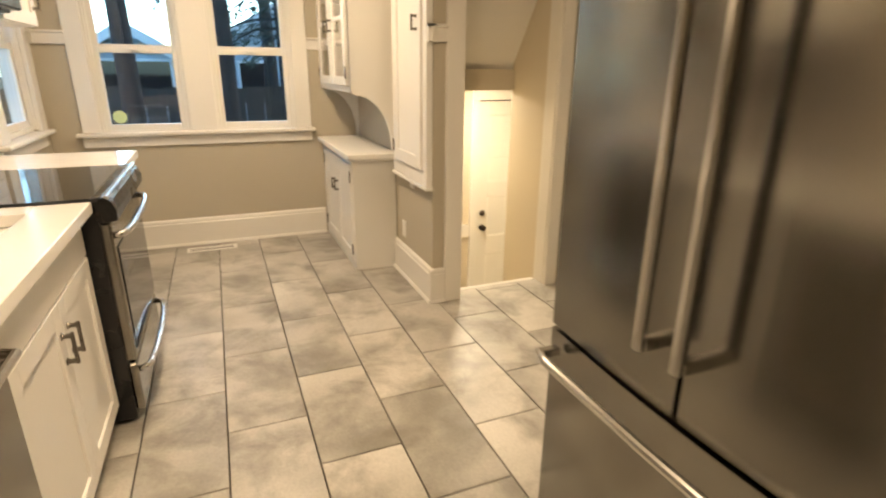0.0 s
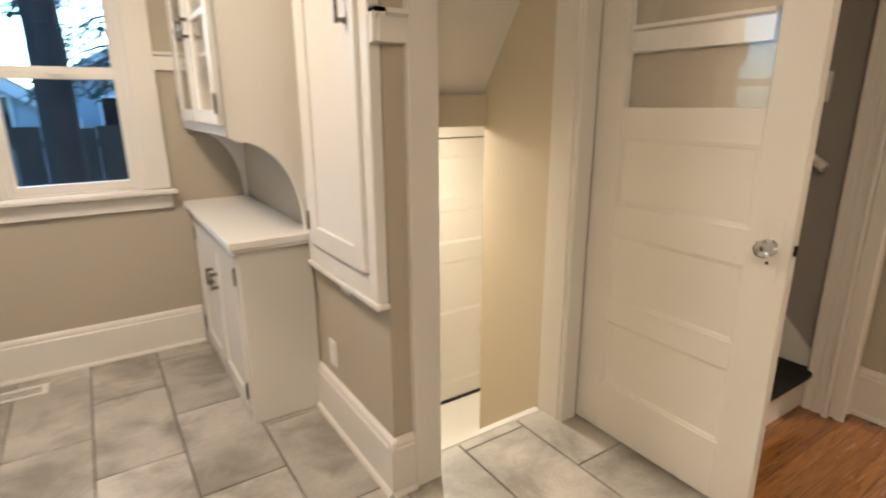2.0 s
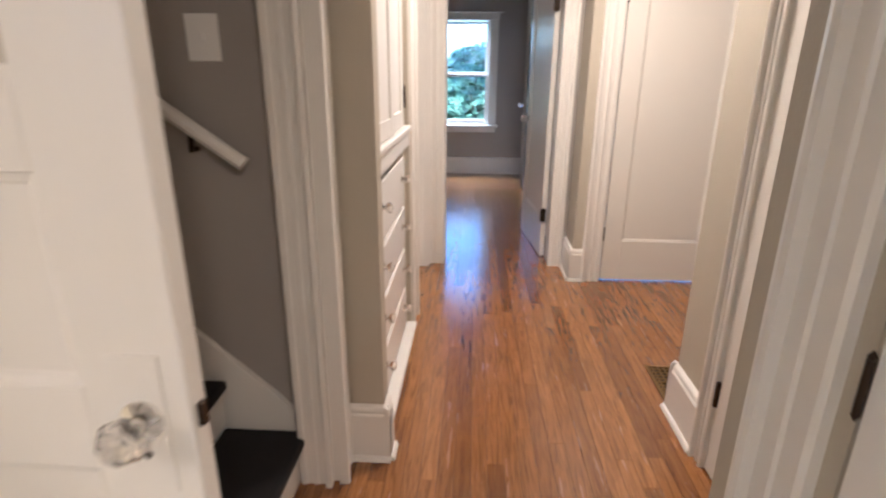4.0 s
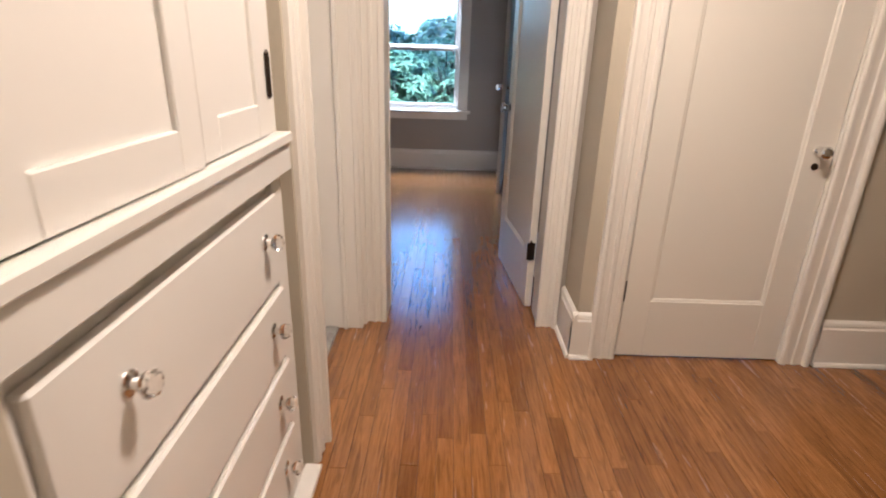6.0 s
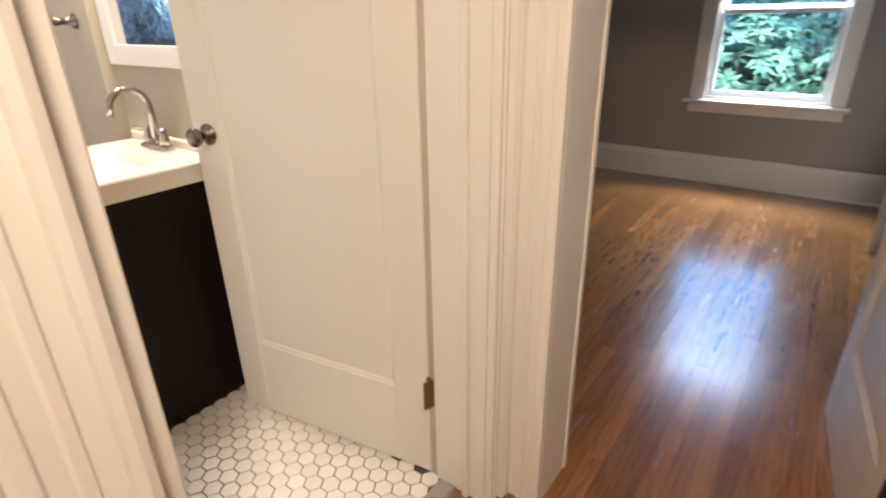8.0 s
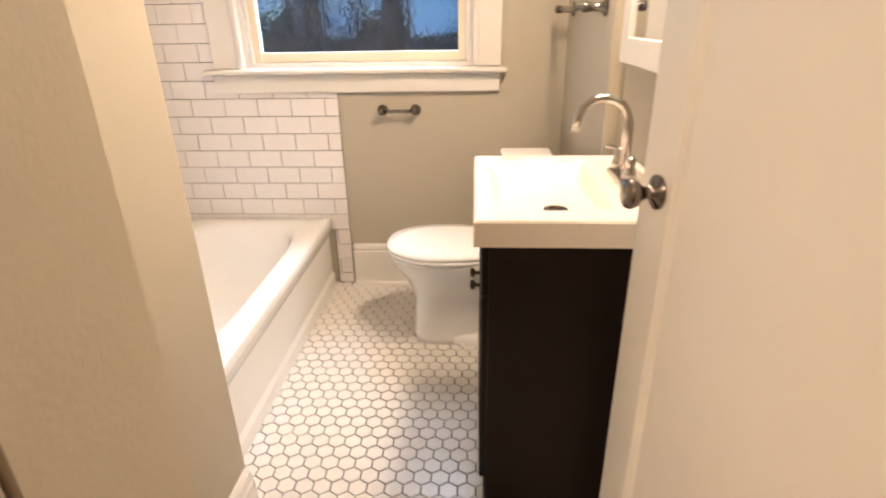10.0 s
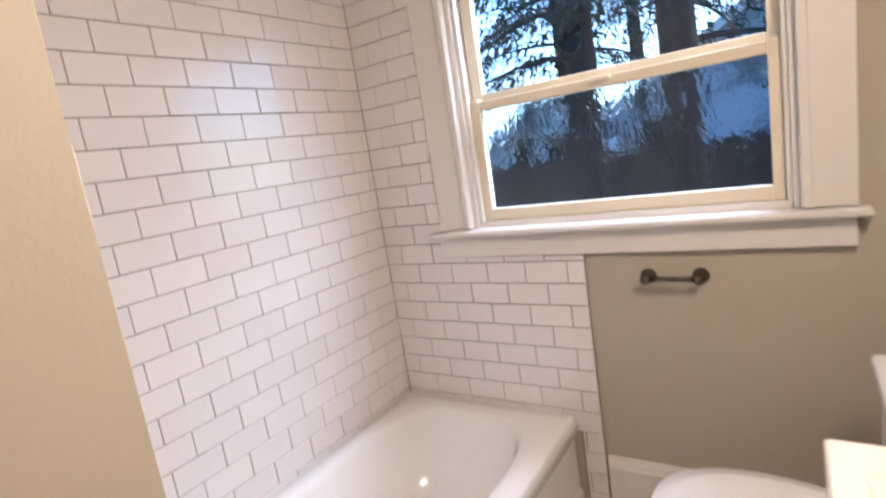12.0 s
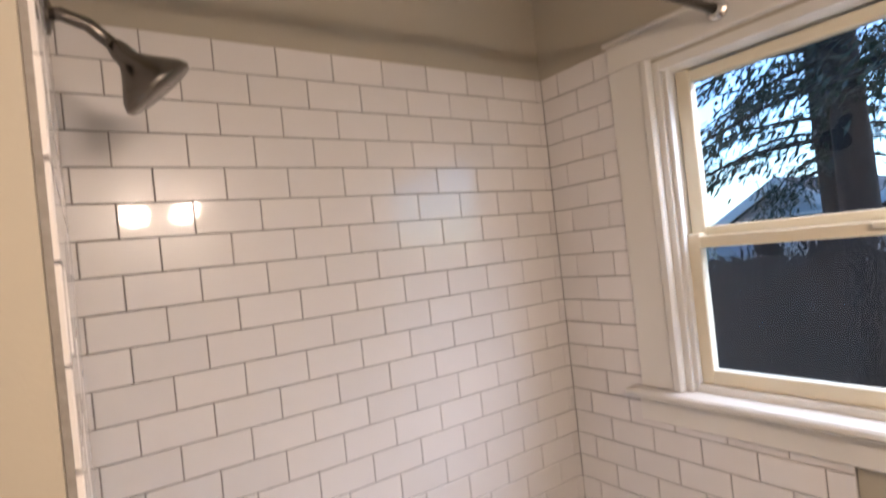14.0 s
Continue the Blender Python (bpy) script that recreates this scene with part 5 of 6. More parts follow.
vn = thing("vanity", (4.86, 3.32, 0), "dark espresso bathroom vanity cabinet with two doors", "vanity cabinet")
VX, V0, V1 = 4.685, 3.072, 3.575
part("side_panel", B(VX, BE - 0.004, V0, V0 + 0.018, 0.0, 0.802, 0.002), ESPRESSO, vn)
part("side_panel", B(VX, BE - 0.004, V1 - 0.018, V1, 0.0, 0.802, 0.002), ESPRESSO, vn)
part("body", B(VX + 0.003, BE - 0.006, V0 + 0.018, V1 - 0.018, 0.09, 0.800, 0), ESPRESSO, vn)
part("base_rail", boxes((VX - 0.004, VX + 0.012, V0 + 0.018, V1 - 0.018, 0.065, 0.112), (VX - 0.004, VX + 0.012, V0 + 0.018, V0 + 0.06, 0.0, 0.065), (VX - 0.004, VX + 0.012, V1 - 0.06, V1 - 0.018, 0.0, 0.065)), ESPRESSO, vn)
m = RZm(VX + 0.002, V0 + 0.010, 0.665)
shaker(vn, m, V1 - V0 - 0.02, 0.122, 0.022, 0.018, "drawer", ESPRESSO)
for a, b, pl in ((V0 + 0.010, (V0 + V1) / 2 - 0.002, 0.205), ((V0 + V1) / 2 + 0.002, V1 - 0.010, 0.035)):
    m = RZm(VX + 0.002, a, 0.118)
    f = shaker(vn, m, b - a, 0.540, 0.050, 0.018, "door", ESPRESSO)
    part("knob", L([(0.006, 0), (0.005, 0.012), (0.014, 0.018), (0.012, 0.026), (0.003, 0.028)], m @ Vector((pl, 0.018, 0.47)), m @ Vector((pl, 1, 0.47)), 16), BRONZE, f, "dark bronze knob")
st = thing("washbasin", (4.86, 3.32, 0.803), "white moulded vanity top with rectangular basin", "sink")
SX0, SX1, SY0, SY1, ST = 4.650, BE - 0.003, 3.040, 3.600, 0.862
bm = bmesh.new()


def rect(x0, x1, y0, y1, z, r=0.02, seg=5):
    out = []
    for (qx, qy), a0 in (((x1 - r, y1 - r), 0), ((x0 + r, y1 - r), 90), ((x0 + r, y0 + r), 180), ((x1 - r, y0 + r), 270)):
        for k in range(seg):
            a = radians(a0 + 90 * k / (seg - 1))
            out.append(Vector((qx + r * math.cos(a), qy + r * math.sin(a), z)))
    return out


vs = grid_surface(bm, [rect(SX0, SX1, SY0, SY1, 0.803, 0.004), rect(SX0, SX1, SY0, SY1, ST - 0.005, 0.004), rect(SX0 + 0.004, SX1 - 0.004, SY0 + 0.004, SY1 - 0.004, ST, 0.004), rect(SX0 + 0.040, SX1 - 0.115, SY0 + 0.065, SY1 - 0.065, ST, 0.02), rect(SX0 + 0.046, SX1 - 0.121, SY0 + 0.072, SY1 - 0.072, ST - 0.008, 0.02), rect(SX0 + 0.075, SX1 - 0.135, SY0 + 0.12, SY1 - 0.12, ST - 0.045, 0.03), rect(SX0 + 0.14, SX1 - 0.20, SY0 + 0.17, SY1 - 0.22, ST - 0.052, 0.02)], True)
bm.faces.new(vs[-1])
bm.faces.new(vs[0][::-1])
part("basin", bm, SINKTOP, st)
part("drain", L([(0.030, 0), (0.029, 0.004), (0.020, 0.005), (0.018, 0.002)], (4.849, 3.255, ST - 0.052), (4.849, 3.255, 2), 24), NICKEL, st, "metal pop-up drain")
part("backsplash", B(BE - 0.020, BE - 0.002, SY0, SY1, ST, ST + 0.03, 0.004), SINKTOP, st)

fc = thing("faucet", (5.02, 3.33, ST), "brushed nickel gooseneck faucet with two levers", "faucet")
FY = 3.33
bm = bmesh.new()
box(bm, 4.995, 5.045, FY - 0.075, FY + 0.075, ST + 0.0005, ST + 0.018, 0.008, None, 3)
part("base_plate", bm, SATIN, fc)
neck = [(5.02, FY, ST + 0.018), (5.02, FY, ST + 0.14)] + [(5.02 - 0.062 + 0.062 * math.cos(a), FY, ST + 0.14 + 0.062 * math.sin(a)) for a in [math.pi * k / 12 for k in range(1, 12)]] + [(4.894, FY, ST + 0.125)]
part("spout", T(neck, [0.014, 0.012] + [0.0105] * 11 + [0.011], 14), SATIN, fc, smooth=True)
for s in (-1, 1):
    y = FY + s * 0.052
    h = part("lever", L([(0.020, 0), (0.017, 0.02), (0.011, 0.035), (0.014, 0.05), (0.006, 0.058)], (5.02, y, ST + 0.016), (5.02, y, 3), 18), SATIN, fc, smooth=True)
    part("lever_arm", T([(5.02, y, ST + 0.062), (5.012, y + s * 0.025, ST + 0.068), (5.0, y + s * 0.052, ST + 0.066)], [0.006, 0.005, 0.006], 8), SATIN, h)

mc = thing("medicine_cabinet", (BE - 0.05, 3.44, 1.13), "white framed mirror cabinet above the sink", "mirror cabinet")
part("body", B(BE - 0.020, BE - 0.001, 3.03, 3.59, 1.125, 1.78, 0.002), CABINET, mc)
part("frame", boxes((BE - 0.034, BE - 0.020, 3.03, 3.095, 1.125, 1.78), (BE - 0.034, BE - 0.020, 3.525, 3.59, 1.125, 1.78), (BE - 0.034, BE - 0.020, 3.095, 3.525, 1.125, 1.19), (BE - 0.034, BE - 0.020, 3.095, 3.525, 1.715, 1.78), bevel=0.002), CABINET, mc)
part("mirror", B(BE - 0.026, BE - 0.0205, 3.092, 3.528, 1.187, 1.718, 0), MIRROR, mc, "silvered mirror")
vl = thing("vanity_light", (BE - 0.05, 3.40, 2.05), "nickel wall light with two lit glass shades", "wall light")
part("bar", B(BE - 0.030, BE - 0.001, 3.20, 3.60, 2.02, 2.08, 0.006), NICKEL, vl)
for y in (3.28, 3.52):
    part("shade", L([(0.03, 0), (0.045, 0.04), (0.055, 0.10), (0.05, 0.11)], (BE - 0.085, y, 2.06), (BE - 0.085, y, 0), 20), LAMPGLASS, vl, "lit frosted glass shade", smooth=True)
    part("arm", T([(BE - 0.03, y, 2.055), (BE - 0.085, y, 2.058)], 0.012, 10), NICKEL, vl)

tp = thing("paper_holder", (4.31, BN - 0.03, 0.868), "brushed nickel toilet paper holder on the wall", "paper holder")
for x in (4.238, 4.386):
    part("post", L([(0.024, 0), (0.024, 0.006), (0.014, 0.012), (0.010, 0.03), (0.013, 0.045), (0.015, 0.055), (0.006, 0.062)], (x, BN - 0.001, 0.868), (x, 0, 0.868), 20), NICKEL, tp, smooth=True)
part("bar", T([(4.245, BN - 0.045, 0.868), (4.31, BN - 0.045, 0.868), (4.379, BN - 0.045, 0.868)], [0.009, 0.0075, 0.009], 12), NICKEL, tp, smooth=True)
tw = thing("towel_bar", (BE - 0.10, 4.03, 1.265), "brushed nickel towel bar on the wall", "towel bar")
for y in (3.75, 4.31):
    part("post", L([(0.026, 0), (0.026, 0.006), (0.014, 0.012), (0.011, 0.04), (0.015, 0.06), (0.014, 0.07), (0.005, 0.076)], (BE - 0.046, y, 1.265), (0, y, 1.265), 20), NICKEL, tw, smooth=True)
part("bar", T([(BE - 0.105, 3.72, 1.265), (BE - 0.105, 4.35, 1.265)], 0.008, 12), NICKEL, tw, smooth=True)

# ---------------------------------------------------------------- outside
G0 = -1.10
solid("ground", boxes((-150, 150, -150, 150, G0 - 0.2, G0), bevel=0), GRASS, "dark lawn reaching to the horizon", "lawn")
fn = thing("fence", (2, 10.5, G0), "weathered board fence behind the garden", "fence")
for k in range(64):
    x = -9 + 0.32 * k
    part("board", B(x + 0.004, x + 0.314, 10.5 + 0.01 * (k % 2), 10.525 + 0.01 * (k % 2), G0, 1.02 + 0.02 * math.sin(k * 1.7), 0), FENCE, fn)
part("rail", B(-9, 11.5, 10.536, 10.58, 0.75, 0.84, 0), FENCE, fn)


def gable_house(x0, x1, y0, y1, eave, ridge, label):
    h = thing("house", ((x0 + x1) / 2, (y0 + y1) / 2, G0), label, "house")
    xm = (x0 + x1) / 2
    bm = bmesh.new()
    sweep(bm, [(x0, G0), (x1, G0), (x1, eave), (xm, ridge), (x0, eave)], (0, y0, 0), X, Z, Y, y1 - y0)
    part("wall", bm, SIDING, h, "pale blue lap siding")
    for s, xe in ((-1, x0 - 0.4), (1, x1 + 0.4)):
        bm = bmesh.new()
        ez = eave - (ridge - eave) * 0.4 / (xm - x0)
        sweep(bm, [(xe, ez), (xm, ridge), (xm, ridge + 0.22), (xe, ez + 0.22)], (0, y0 - 0.4, 0), X, Z, Y, y1 - y0 + 0.8)
        rf = part("roof", bm, ROOFM, h)
        bm = bmesh.new()
        sweep(bm, [(xe, ez - 0.05), (xm, ridge - 0.05), (xm, ridge + 0.24), (xe, ez + 0.24)], (0, y0 - 0.46, 0), X, Z, Y, 0.055)
        part("bargeboard", bm, SIDINGT, rf)
    k = 0
    z = G0 + 0.2
    lap = bmesh.new()
    while z < ridge - 0.2:
        t = 0.0 if z < eave else (z - eave) / (ridge - eave)
        a, b = x0 + (xm - x0) * t, x1 - (x1 - xm) * t
        box(lap, a + 0.02, b - 0.02, y0 - 0.018, y0 - 0.001, z, z + 0.012, 0)
        z += 0.2
    part("siding_laps", lap, SIDING, h)
    for wx in (x0 + 1.2, x1 - 2.0):
        w = part("window", B(wx, wx + 0.9, y0 - 0.05, y0 - 0.02, 0.2, 1.5, 0), BLACKG, h)
        part("frame", boxes((wx - 0.08, wx, y0 - 0.07, y0 - 0.02, 0.12, 1.58), (wx + 0.9, wx + 0.98, y0 - 0.07, y0 - 0.02, 0.12, 1.58), (wx, wx + 0.9, y0 - 0.07, y0 - 0.02, 1.5, 1.58), (wx, wx + 0.9, y0 - 0.07, y0 - 0.02, 0.12, 0.2), bevel=0), SIDINGT, w)
    return h


gable_house(-4.35, 0.05, 19, 27, 0.98, 2.38, "pale blue neighbour house with a gable roof")
gable_house(-0.2, 9.2, 20.5, 29, 1.73, 4.51, "pale grey-blue house beyond the fence")


def fir(x, y, height, r, seed, low=2.0, spread=2.6, label="dark fir tree with drooping branches"):
    rng = random.Random(seed)
    t = thing("tree", (x, y, G0), label, "tree", "garden trees")
    pts = [(x + 0.05 * math.sin(k), y + 0.05 * math.cos(k * 1.3), G0 + height * k / 10) for k in range(11)]
    part("trunk", T(pts, [r * (1.25 if k == 0 else 1 - 0.085 * k) for k in range(11)], 12), BARK, t, smooth=True)
    verts, faces, bv, bf = [], [], [], []
    n = 46
    for i in range(n):
        z = G0 + low + (height - low) * (i / n) ** 1.1 + rng.uniform(-0.2, 0.2)
        a = rng.uniform(0, 2 * math.pi)
        ln = spread * (1 - 0.75 * i / n) * rng.uniform(0.65, 1.1)
        d = Vector((math.cos(a), math.sin(a), 0))
        side = Vector((-d.y, d.x, 0))
        base = Vector((x, y, z))
        droop = rng.uniform(0.25, 0.5)
        last = base
        for s in range(1, 7):
            f = s / 6
            p = base + d * ln * f + Vector((0, 0, 0.15 * math.sin(f * 2) - droop * ln * f * f))
            k = len(bv)
            wdt = 0.035 * (1 - f) + 0.006
            bv += [last + Z * wdt, last - Z * wdt, p - Z * wdt * 0.8, p + Z * wdt * 0.8]
            bf.append((k, k + 1, k + 2, k + 3))
            last = p
        for q in range(340):
            f = rng.uniform(0.12, 1.0)
            p = base + d * ln * f + Vector((0, 0, 0.15 * math.sin(f * 2) - droop * ln * f * f))
            off = side * rng.uniform(-1, 1) * 0.42 * ln * (1.1 - f) * 0.9 + Vector((rng.uniform(-.06, .06), rng.uniform(-.06, .06), -abs(rng.gauss(0, 0.10))))
            c = p + off
            l1 = rng.uniform(0.08, 0.18)
            g = (d * rng.uniform(0.2, 1) + side * rng.uniform(-1, 1) + Vector((0, 0, rng.uniform(-1.3, 0.1)))).normalized()
            h = g.orthogonal().normalized() * rng.uniform(0.009, 0.019)
            k = len(verts)
            verts += [c - h * 0.5, c + g * l1 * 0.5 - h, c + g * l1, c + g * l1 * 0.5 + h]
            faces.append((k, k + 1, k + 2, k + 3))
    for nm, v, f, mt in (("crown", verts, faces, NEEDLE), ("limbs", bv, bf, BARK)):
        me = bpy.data.meshes.new(nm)
        me.from_pydata(v, [], f)
        me.materials.append(mt)
        ob = new(nm, me)
        ob.parent, ob.matrix_parent_inverse = t, WORLD[t].inverted()
    return t


fir(-1.07, 9.2, 16, 0.16, 1, 6.0)
fir(0.20, 9.0, 16, 0.22, 2, 5.2)
fir(2.63, 9.0, 16, 0.18, 3, 3.4, 2.6)
fir(3.75, 8.2, 15, 0.20, 4, 3.2, 2.8)
fir(1.6, 16.5, 13, 0.22, 5, 5.0, 3.0)
fir(5.8, 14.5, 14, 0.25, 6, 1.6, 3.2)
fir(-5.6, 14.5, 13, 0.22, 7, 2.0, 3.2)
fir(-8.5, 16.0, 12, 0.22, 8, 1.0, 3.4)
fir(1.45, 11.8, 13, 0.16, 9, 3.2, 2.6)
fir(7.6, 11.8, 14, 0.24, 10, 1.4, 3.2)


def shrub(x, y, w, d, h, seed, n=900, grow=1.0, leaf=None, label="broad-leaved green shrub outside the window", name="shrub"):
    """Broad-leaved evergreen: whorls of long leaves over dark inner stems."""
    rng = random.Random(seed)
    t = thing(name, (x, y, G0), label, name, name + "s by the window")
    st = bmesh.new()
    for k in range(9):
        a = rng.uniform(0, 6.28)
        tube(st, [(x + rng.uniform(-.15, .15), y + rng.uniform(-.15, .15), G0), (x + math.cos(a) * d * 0.2, y + math.sin(a) * w * 0.25, G0 + h * 0.5), (x + math.cos(a) * d * 0.35, y + math.sin(a) * w * 0.42, G0 + h * rng.uniform(0.75, 0.95))], [0.03, 0.02, 0.008], 6)
    part("stems", st, BARK, t)
    verts, faces = [], []
    for k in range(n // 7):
        a, e = rng.uniform(0, 6.28), math.asin(rng.uniform(-0.3, 1))
        rr = rng.uniform(0.72, 1.0)
        c = Vector((x + d / 2 * rr * math.cos(e) * math.cos(a), y + w / 2 * rr * math.cos(e) * math.sin(a), G0 + h * 0.55 + h * 0.45 * rr * math.sin(e)))
        out = Vector((math.cos(a) * math.cos(e), math.sin(a) * math.cos(e), math.sin(e) + 0.3)).normalized()
        u = out.orthogonal().normalized()
        v = out.cross(u)
        for q in range(7):
            b = 2 * math.pi * q / 7 + rng.uniform(-.2, .2)
            g = (u * math.cos(b) + v * math.sin(b) + out * rng.uniform(-0.15, 0.5)).normalized()
            s = g.cross(out).normalized()
            ln, wd = grow * rng.uniform(0.11, 0.17), grow * rng.uniform(0.022, 0.032)
            k0 = len(verts)
            verts += [c, c + g * ln * 0.45 + s * wd, c + g * ln - Z * 0.02, c + g * ln * 0.45 - s * wd, c + g * ln * 0.45 + out * 0.012]
            faces += [(k0, k0 + 1, k0 + 4), (k0 + 1, k0 + 2, k0 + 4), (k0 + 2, k0 + 3, k0 + 4), (k0 + 3, k0, k0 + 4)]
    me = bpy.data.meshes.new("crown")
    me.from_pydata(verts, [], faces)
    me.materials.append(leaf or LEAF)
    ob = new("crown", me)
    ob.parent, ob.matrix_parent_inverse = t, WORLD[t].inverted()


for i, (x, y, w, h) in enumerate(((10.6, 1.2, 1.5, 2.30), (10.7, 2.4, 1.6, 2.40), (10.9, 3.6, 1.6, 2.5), (10.8, 0.1, 1.5, 2.3), (11.9, 1.8, 1.9, 2.8), (11.9, 3.2, 1.9, 2.9), (11.9, 0.5, 1.9, 2.8))):
    shrub(x, y, w, 1.4, h, 20 + i, 2200)
# far trees carry the lightened leaf colour so the upper sash looks bright
for i, (x, y, w, h) in enumerate(((16.5, -1.6, 3.6, 2.9), (16.0, 1.2, 3.6, 3.1), (16.6, 3.9, 3.6, 3.0), (16.2, 6.4, 3.4, 2.9))):
    shrub(x, y, w, 2.6, h, 60 + i, 5200, 2.3, SUNLITLEAF, "tall tree behind the hedge, leaves coloured lighter as if sunlit", "garden_tree")
fir(30.0, -1.5, 5.5, 0.2, 31, 1.0, 3.0)
fir(31.0, 6.5, 6.0, 0.2, 32, 1.0, 3.0)

# ---------------------------------------------------------------- laid pieces: tiles and strips


def tile_mesh(name, w, l, th, bev, mat):
    """A slab centred on its origin, top at z = 0, with a chamfered top edge."""
    a, b = w / 2, l / 2
    v = [(-a, -b, -th), (a, -b, -th), (a, b, -th), (-a, b, -th), (-a, -b, -bev), (a, -b, -bev), (a, b, -bev), (-a, b, -bev), (-a + bev, -b + bev, 0), (a - bev, -b + bev, 0), (a - bev, b - bev, 0), (-a + bev, b - bev, 0)]
    f = [(8, 9, 10, 11)] + [(i, (i + 1) % 4, 4 + (i + 1) % 4, 4 + i) for i in range(4)] + [(4 + i, 4 + (i + 1) % 4, 8 + (i + 1) % 4, 8 + i) for i in range(4)]
    me = bpy.data.meshes.new(name)
    me.from_pydata(v, [], f)
    me.materials.append(mat)
    return me


def piece(name, me, m, parent):
    ob = new(name, me)
    ob.parent, ob.matrix_parent_inverse = parent, WORLD[parent].inverted()
    ob.matrix_basis = m
    return ob


cache = {}


def fitted(name, w, l, th, bev, mat):
    key = (name, round(w, 3), round(l, 3))
    if key not in cache:
        cache[key] = tile_mesh(name, w, l, th, bev, mat)
    return cache[key]


rng = random.Random(5)
kf = bpy.data.objects["floor_kitchen"]
PITCH, GAP = 0.307, 0.0060
for k in range(-4, 8):
    x0 = -0.008 + PITCH * (k - 1)
    x1 = x0 + PITCH
    xa, xb = max(x0, KW), min(x1, 2.12)
    if xb - xa < 0.02:
        continue
    # joints fall on odd half-steps in every other column
    for j in range(-6, 6):
        y0 = 1.938 + PITCH * (2 * j + (k % 2 == 0))
        y1 = y0 + 2 * PITCH
        ya, yb = max(y0, -1.6), min(y1, KN)
        if xa > 1.15:
            yb = min(yb, 2.93)
        if yb - ya < 0.02:
            continue
        me = fitted("tile", xb - xa - GAP, yb - ya - GAP, 0.0085, 0.0018, TILE)
        piece("tile", me, pose((xa + xb) / 2, (ya + yb) / 2, rng.uniform(-0.0006, 0.0006), rng.uniform(-.08, .08), rng.uniform(-.08, .08)), kf)

# oak strips along x
STRIP = 0.0572


def seam(r, y):
    """Where hall strips end in the bedroom doorway, so that the boards run through it."""
    return 5.32 + (1.1 * ((r * 0.618034) % 1.0) if 1.17 < y < 1.92 else 0.0)


def strips(parent, xs, xe, y0, y1, seed, keep, near):
    rg = random.Random(seed)
    rows, made = int((y1 - y0) / STRIP) + 1, 0
    verts, faces = [], []
    for r in range(rows):
        ya, yb = y0 + r * STRIP, min(y0 + (r + 1) * STRIP, y1)
        x0, x1 = (q(round((ya + 1.6) / STRIP), ya) if callable(q) else q for q in (xs, xe))
        x = x0 - rg.uniform(0, 0.9)
        while x < x1:
            ln = rg.uniform(0.5, 1.9)
            if x + ln - x0 < 0.3 or x1 - x - ln < 0.35:
                ln += 0.35
            a, b = max(x, x0), min(x + ln, x1)
            x += ln
            if b - a < 0.02 or yb - ya < 0.01:
                continue
            if near(a, b, ya) and made < keep:
                me = tile_mesh("plank", b - a - 0.0008, yb - ya - 0.0012, 0.0085, 0.0003, OAK)
                piece("plank", me, pose((a + b) / 2, (ya + yb) / 2, rg.uniform(-0.0003, 0.0003)), parent)
                made += 1
            else:
                k = len(verts)
                q, h = 0.0006, 0.0003
                verts += [(a + q, ya + q, -0.0085), (b - q, ya + q, -0.0085), (b - q, yb - q, -0.0085), (a + q, yb - q, -0.0085), (a + q, ya + q, -h), (b - q, ya + q, -h), (b - q, yb - q, -h), (a + q, yb - q, -h), (a + 2 * q, ya + 2 * q, 0), (b - 2 * q, ya + 2 * q, 0), (b - 2 * q, yb - 2 * q, 0), (a + 2 * q, yb - 2 * q, 0)]
                faces += [(k + 8, k + 9, k + 10, k + 11)] + [(k + i, k + (i + 1) % 4, k + 4 + (i + 1) % 4, k + 4 + i) for i in range(4)] + [(k + 4 + i, k + 4 + (i + 1) % 4, k + 8 + (i + 1) % 4, k + 8 + i) for i in range(4)]
    if verts:
        me = bpy.data.meshes.new("planks")
        me.from_pydata(verts, [], faces)
        me.materials.append(OAK)
        ob = new("planks", me)
        ob.parent, ob.matrix_parent_inverse = parent, WORLD[parent].inverted()
        ob["kind"] = "stuff"


strips(bpy.data.objects["floor_hall"], 2.166, seam, -1.60, 2.145, 3, 280, lambda a, b, y: y > -0.3)
strips(bpy.data.objects["floor_bedroom"], seam, DX, -1.60 + 35 * STRIP, 4.48, 4, 240, lambda a, b, y: 0.9 < y < 3.4)
strips(bpy.data.objects["floor_hall"], 2.25, 2.99, 2.145, 2.30, 6, 10, lambda a, b, y: True)

# hexagon mosaic
HP = 0.0525
hexv = [(math.cos(radians(60 * k + 30)), math.sin(radians(60 * k + 30))) for k in range(6)]
R = HP / math.sqrt(3) - 0.0022


def hex_verts(cx, cy, z):
    return [(cx + R * c, cy + R * s, -0.004) for c, s in hexv] + [(cx + R * c, cy + R * s, z - 0.001) for c, s in hexv] + [(cx + (R - 0.0014) * c, cy + (R - 0.0014) * s, z) for c, s in hexv]


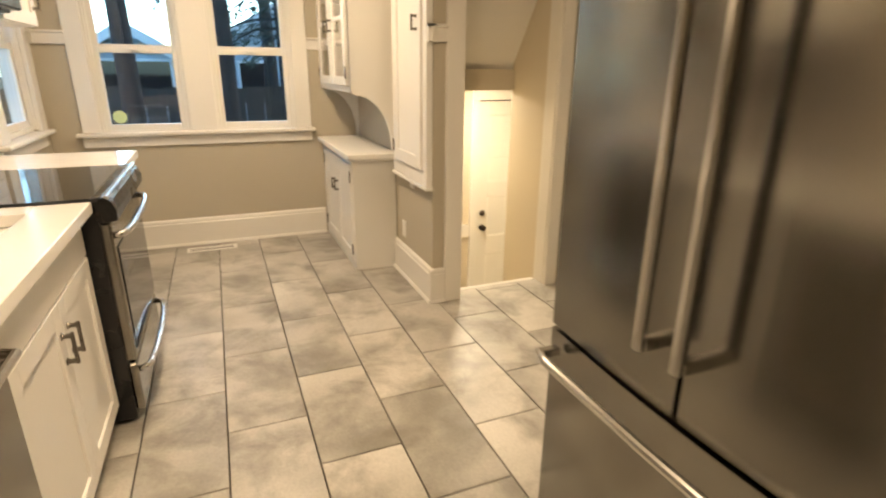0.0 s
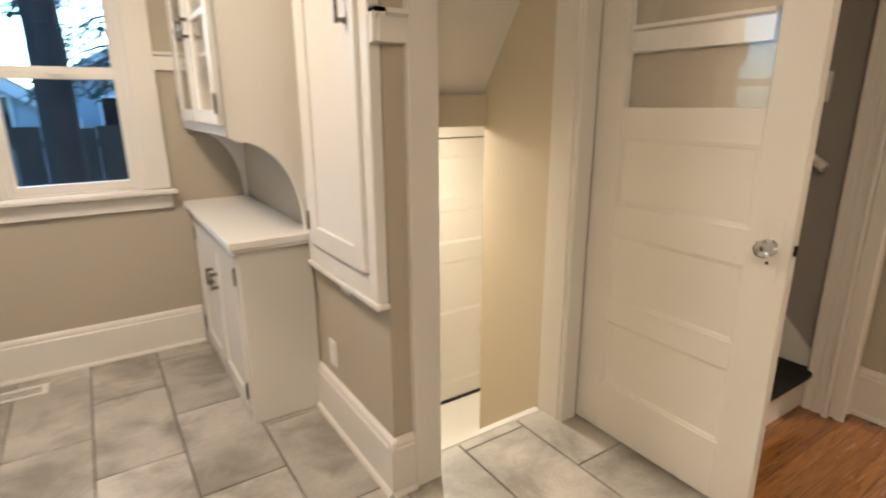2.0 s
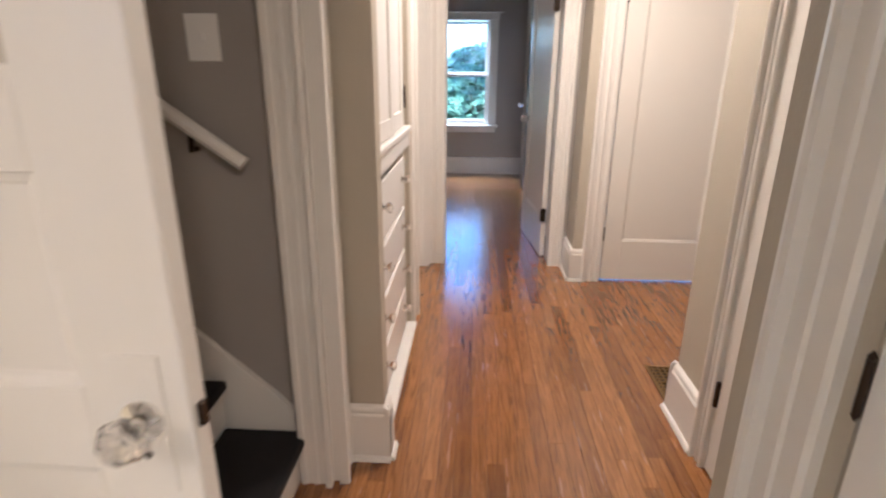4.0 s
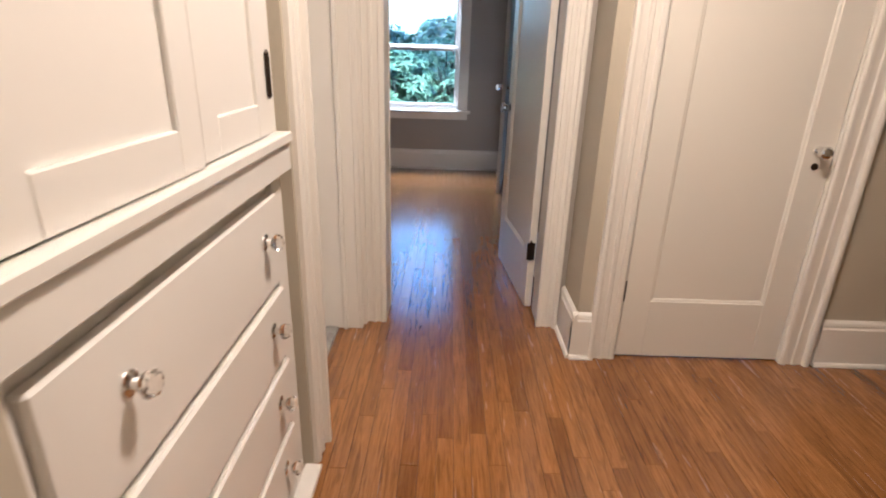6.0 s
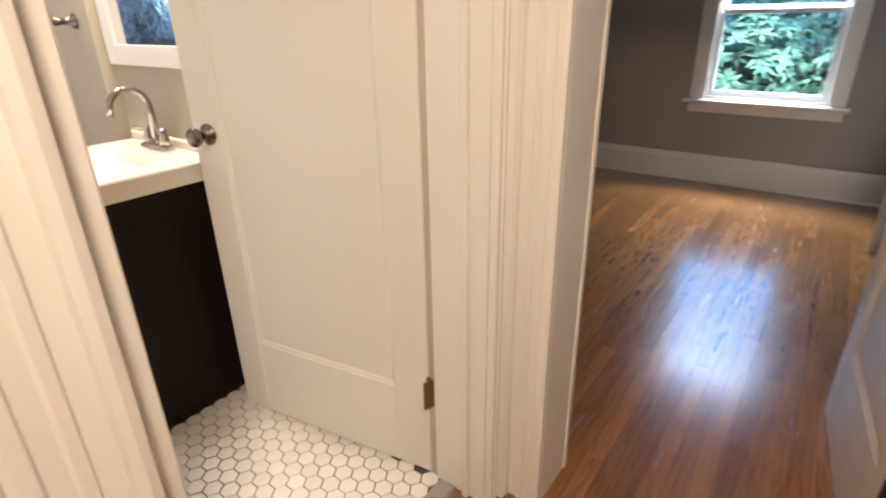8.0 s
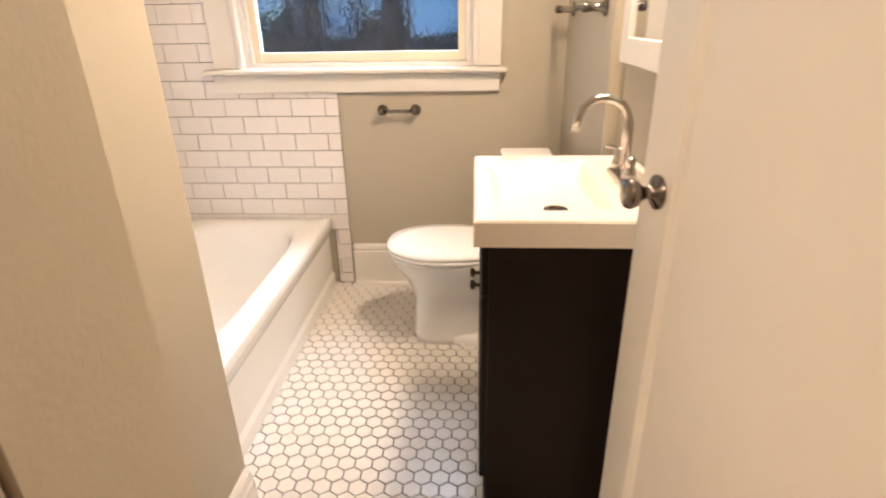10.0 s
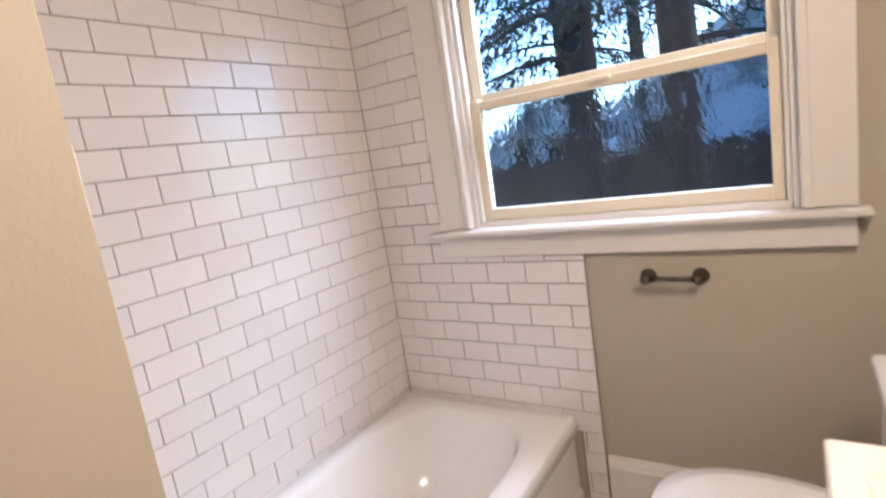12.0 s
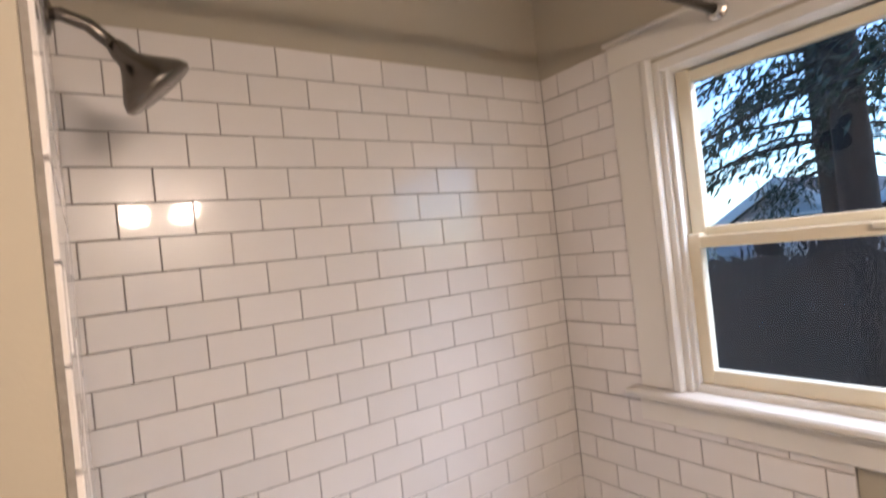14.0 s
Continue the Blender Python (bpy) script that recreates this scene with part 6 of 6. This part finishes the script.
hexf = [tuple(range(12, 18))] + [(i, (i + 1) % 6, 6 + (i + 1) % 6, 6 + i) for i in range(6)] + [(6 + i, 6 + (i + 1) % 6, 12 + (i + 1) % 6, 12 + i) for i in range(6)]
hm = bpy.data.meshes.new("hexagon_tile")
hm.from_pydata(hex_verts(0, 0, 0.002), [], hexf)
hm.materials.append(HEX)
bf = bpy.data.objects["floor_bathroom"]
verts, faces, made = [], [], 0
rowh = HP * math.sqrt(3) / 2
for r in range(int((BN - 2.20) / rowh)):
    y = 2.20 + HP * 0.55 + r * rowh
    for c in range(40):
        x = 3.90 + HP * (c - 1 + 0.5 * (r % 2))
        if x > BE - 0.02 or (x < PX + 0.03 and y < PY + 0.03) or x < 3.87 or (4.70 < x and 3.09 < y < 3.56):
            continue
        if made < 300 and 2.2 < y < 3.05 or (made < 300 and x < 4.7 and y < 3.5):
            piece("hexagon_tile", hm, pose(x, y, rng.uniform(-0.0003, 0.0003), rng.uniform(-.4, .4), rng.uniform(-.4, .4)), bf)
            made += 1
        else:
            k = len(verts)
            verts += hex_verts(x, y, 0.002 + rng.uniform(-0.0003, 0.0003))
            faces += [tuple(k + i for i in f) for f in hexf]
me = bpy.data.meshes.new("hexagon_tiles")
me.from_pydata(verts, [], faces)
me.materials.append(HEX)
ob = new("hexagon_tiles", me)
ob.parent, ob.matrix_parent_inverse = bf, WORLD[bf].inverted()
ob["kind"] = "stuff"

# subway tile of the tub alcove, on grouted backing
TW, TH = 0.1540, 0.0785
TOP = 2.1005


def subway(parent_name, u0, u1, joint, z_low, to_world, keep=lambda a, b, z: True, mat=None, top=TOP):
    par = bpy.data.objects[parent_name]
    zt, row = top, 0
    while zt > z_low + 0.01:
        zb = max(zt - TH, z_low)
        u = joint + (TW / 2 if row % 2 else 0) - TW * 40
        while u < u1:
            a, b = max(u, u0), min(u + TW, u1)
            u += TW
            if b - a < 0.012 or zt - zb < 0.012:
                continue
            for a2, b2 in keep(a, b, (zt + zb) / 2):
                if b2 - a2 < 0.008:
                    continue
                me = fitted("subway_tile", b2 - a2 - 0.0030, zt - zb - 0.0030, 0.006, 0.0013, mat or SUBWAY)
                piece("subway_tile", me, to_world((a2 + b2) / 2, (zt + zb) / 2) @ pose(0, 0, rng.uniform(-0.0005, 0.0005), rng.uniform(-.25, .25), rng.uniform(-.25, .25)), par)
        zt -= TH
        row += 1


def backing(name, rows, label):
    bm = bmesh.new()
    for r in rows:
        box(bm, *r, 0)
    ob = new(name, mesh_of(name, bm, GROUTW))
    WORLD[ob] = Matrix()
    return tagged(ob, label, "tiled wall", "", "structure")


backing("tiles_west", [(BW + 0.0005, BW + 0.006, PY, BN, 0.30, TOP)], "white glazed subway tile wall with grey grout")
subway("tiles_west", PY + 0.006, BN - 0.006, 3.326, 0.345, lambda u, z: Matrix.Translation((BW + 0.0105, u, z)) @ pose(0, 0, 0, 90, 0, 90), lambda a, b, z: [(a, b)])


def north_keep(a, b, z):
    if z > 0.98:
        return [(a, min(b, 3.501))]
    if z < 0.30:
        return [(max(a, 3.965), b)]
    return [(a, b)]


backing("tiles_north", [(BW + 0.006, 3.501, BN - 0.006, BN - 0.0005, 0.30, TOP), (3.501, 4.040, BN - 0.006, BN - 0.0005, 0.30, 0.946), (3.96, 4.040, BN - 0.006, BN - 0.0005, 0.0, 0.30)], "white glazed subway tile beside and under the window")
subway("tiles_north", BW + 0.012, 4.040, BW + 0.09, 0.004, lambda u, z: Matrix.Translation((u, BN - 0.0105, z)) @ pose(0, 0, 0, 90, 0, 0), north_keep)
backing("tiles_south", [(BW + 0.006, PX - 0.02, PY + 0.0005, PY + 0.006, 0.30, TOP)], "white glazed subway tile at the shower end")
subway("tiles_south", BW + 0.012, PX - 0.02, BW + 0.09, 0.345, lambda u, z: Matrix.Translation((u, PY + 0.0105, z)) @ pose(0, 0, 0, 90, 0, 180), lambda a, b, z: [(a, b)])
# backsplash behind the kitchen counters
backing("backsplash", [(KW + 0.0005, KW + 0.005, 1.2, 3.528, 0.911, 1.53)], "white subway tile backsplash over the counter")
subway("backsplash", 2.2, 3.526, 2.2, 0.912, lambda u, z: Matrix.Translation((KW + 0.009, u, z)) @ pose(0, 0, 0, 90, 0, 90), lambda a, b, z: [(a, b)], None, 1.528)
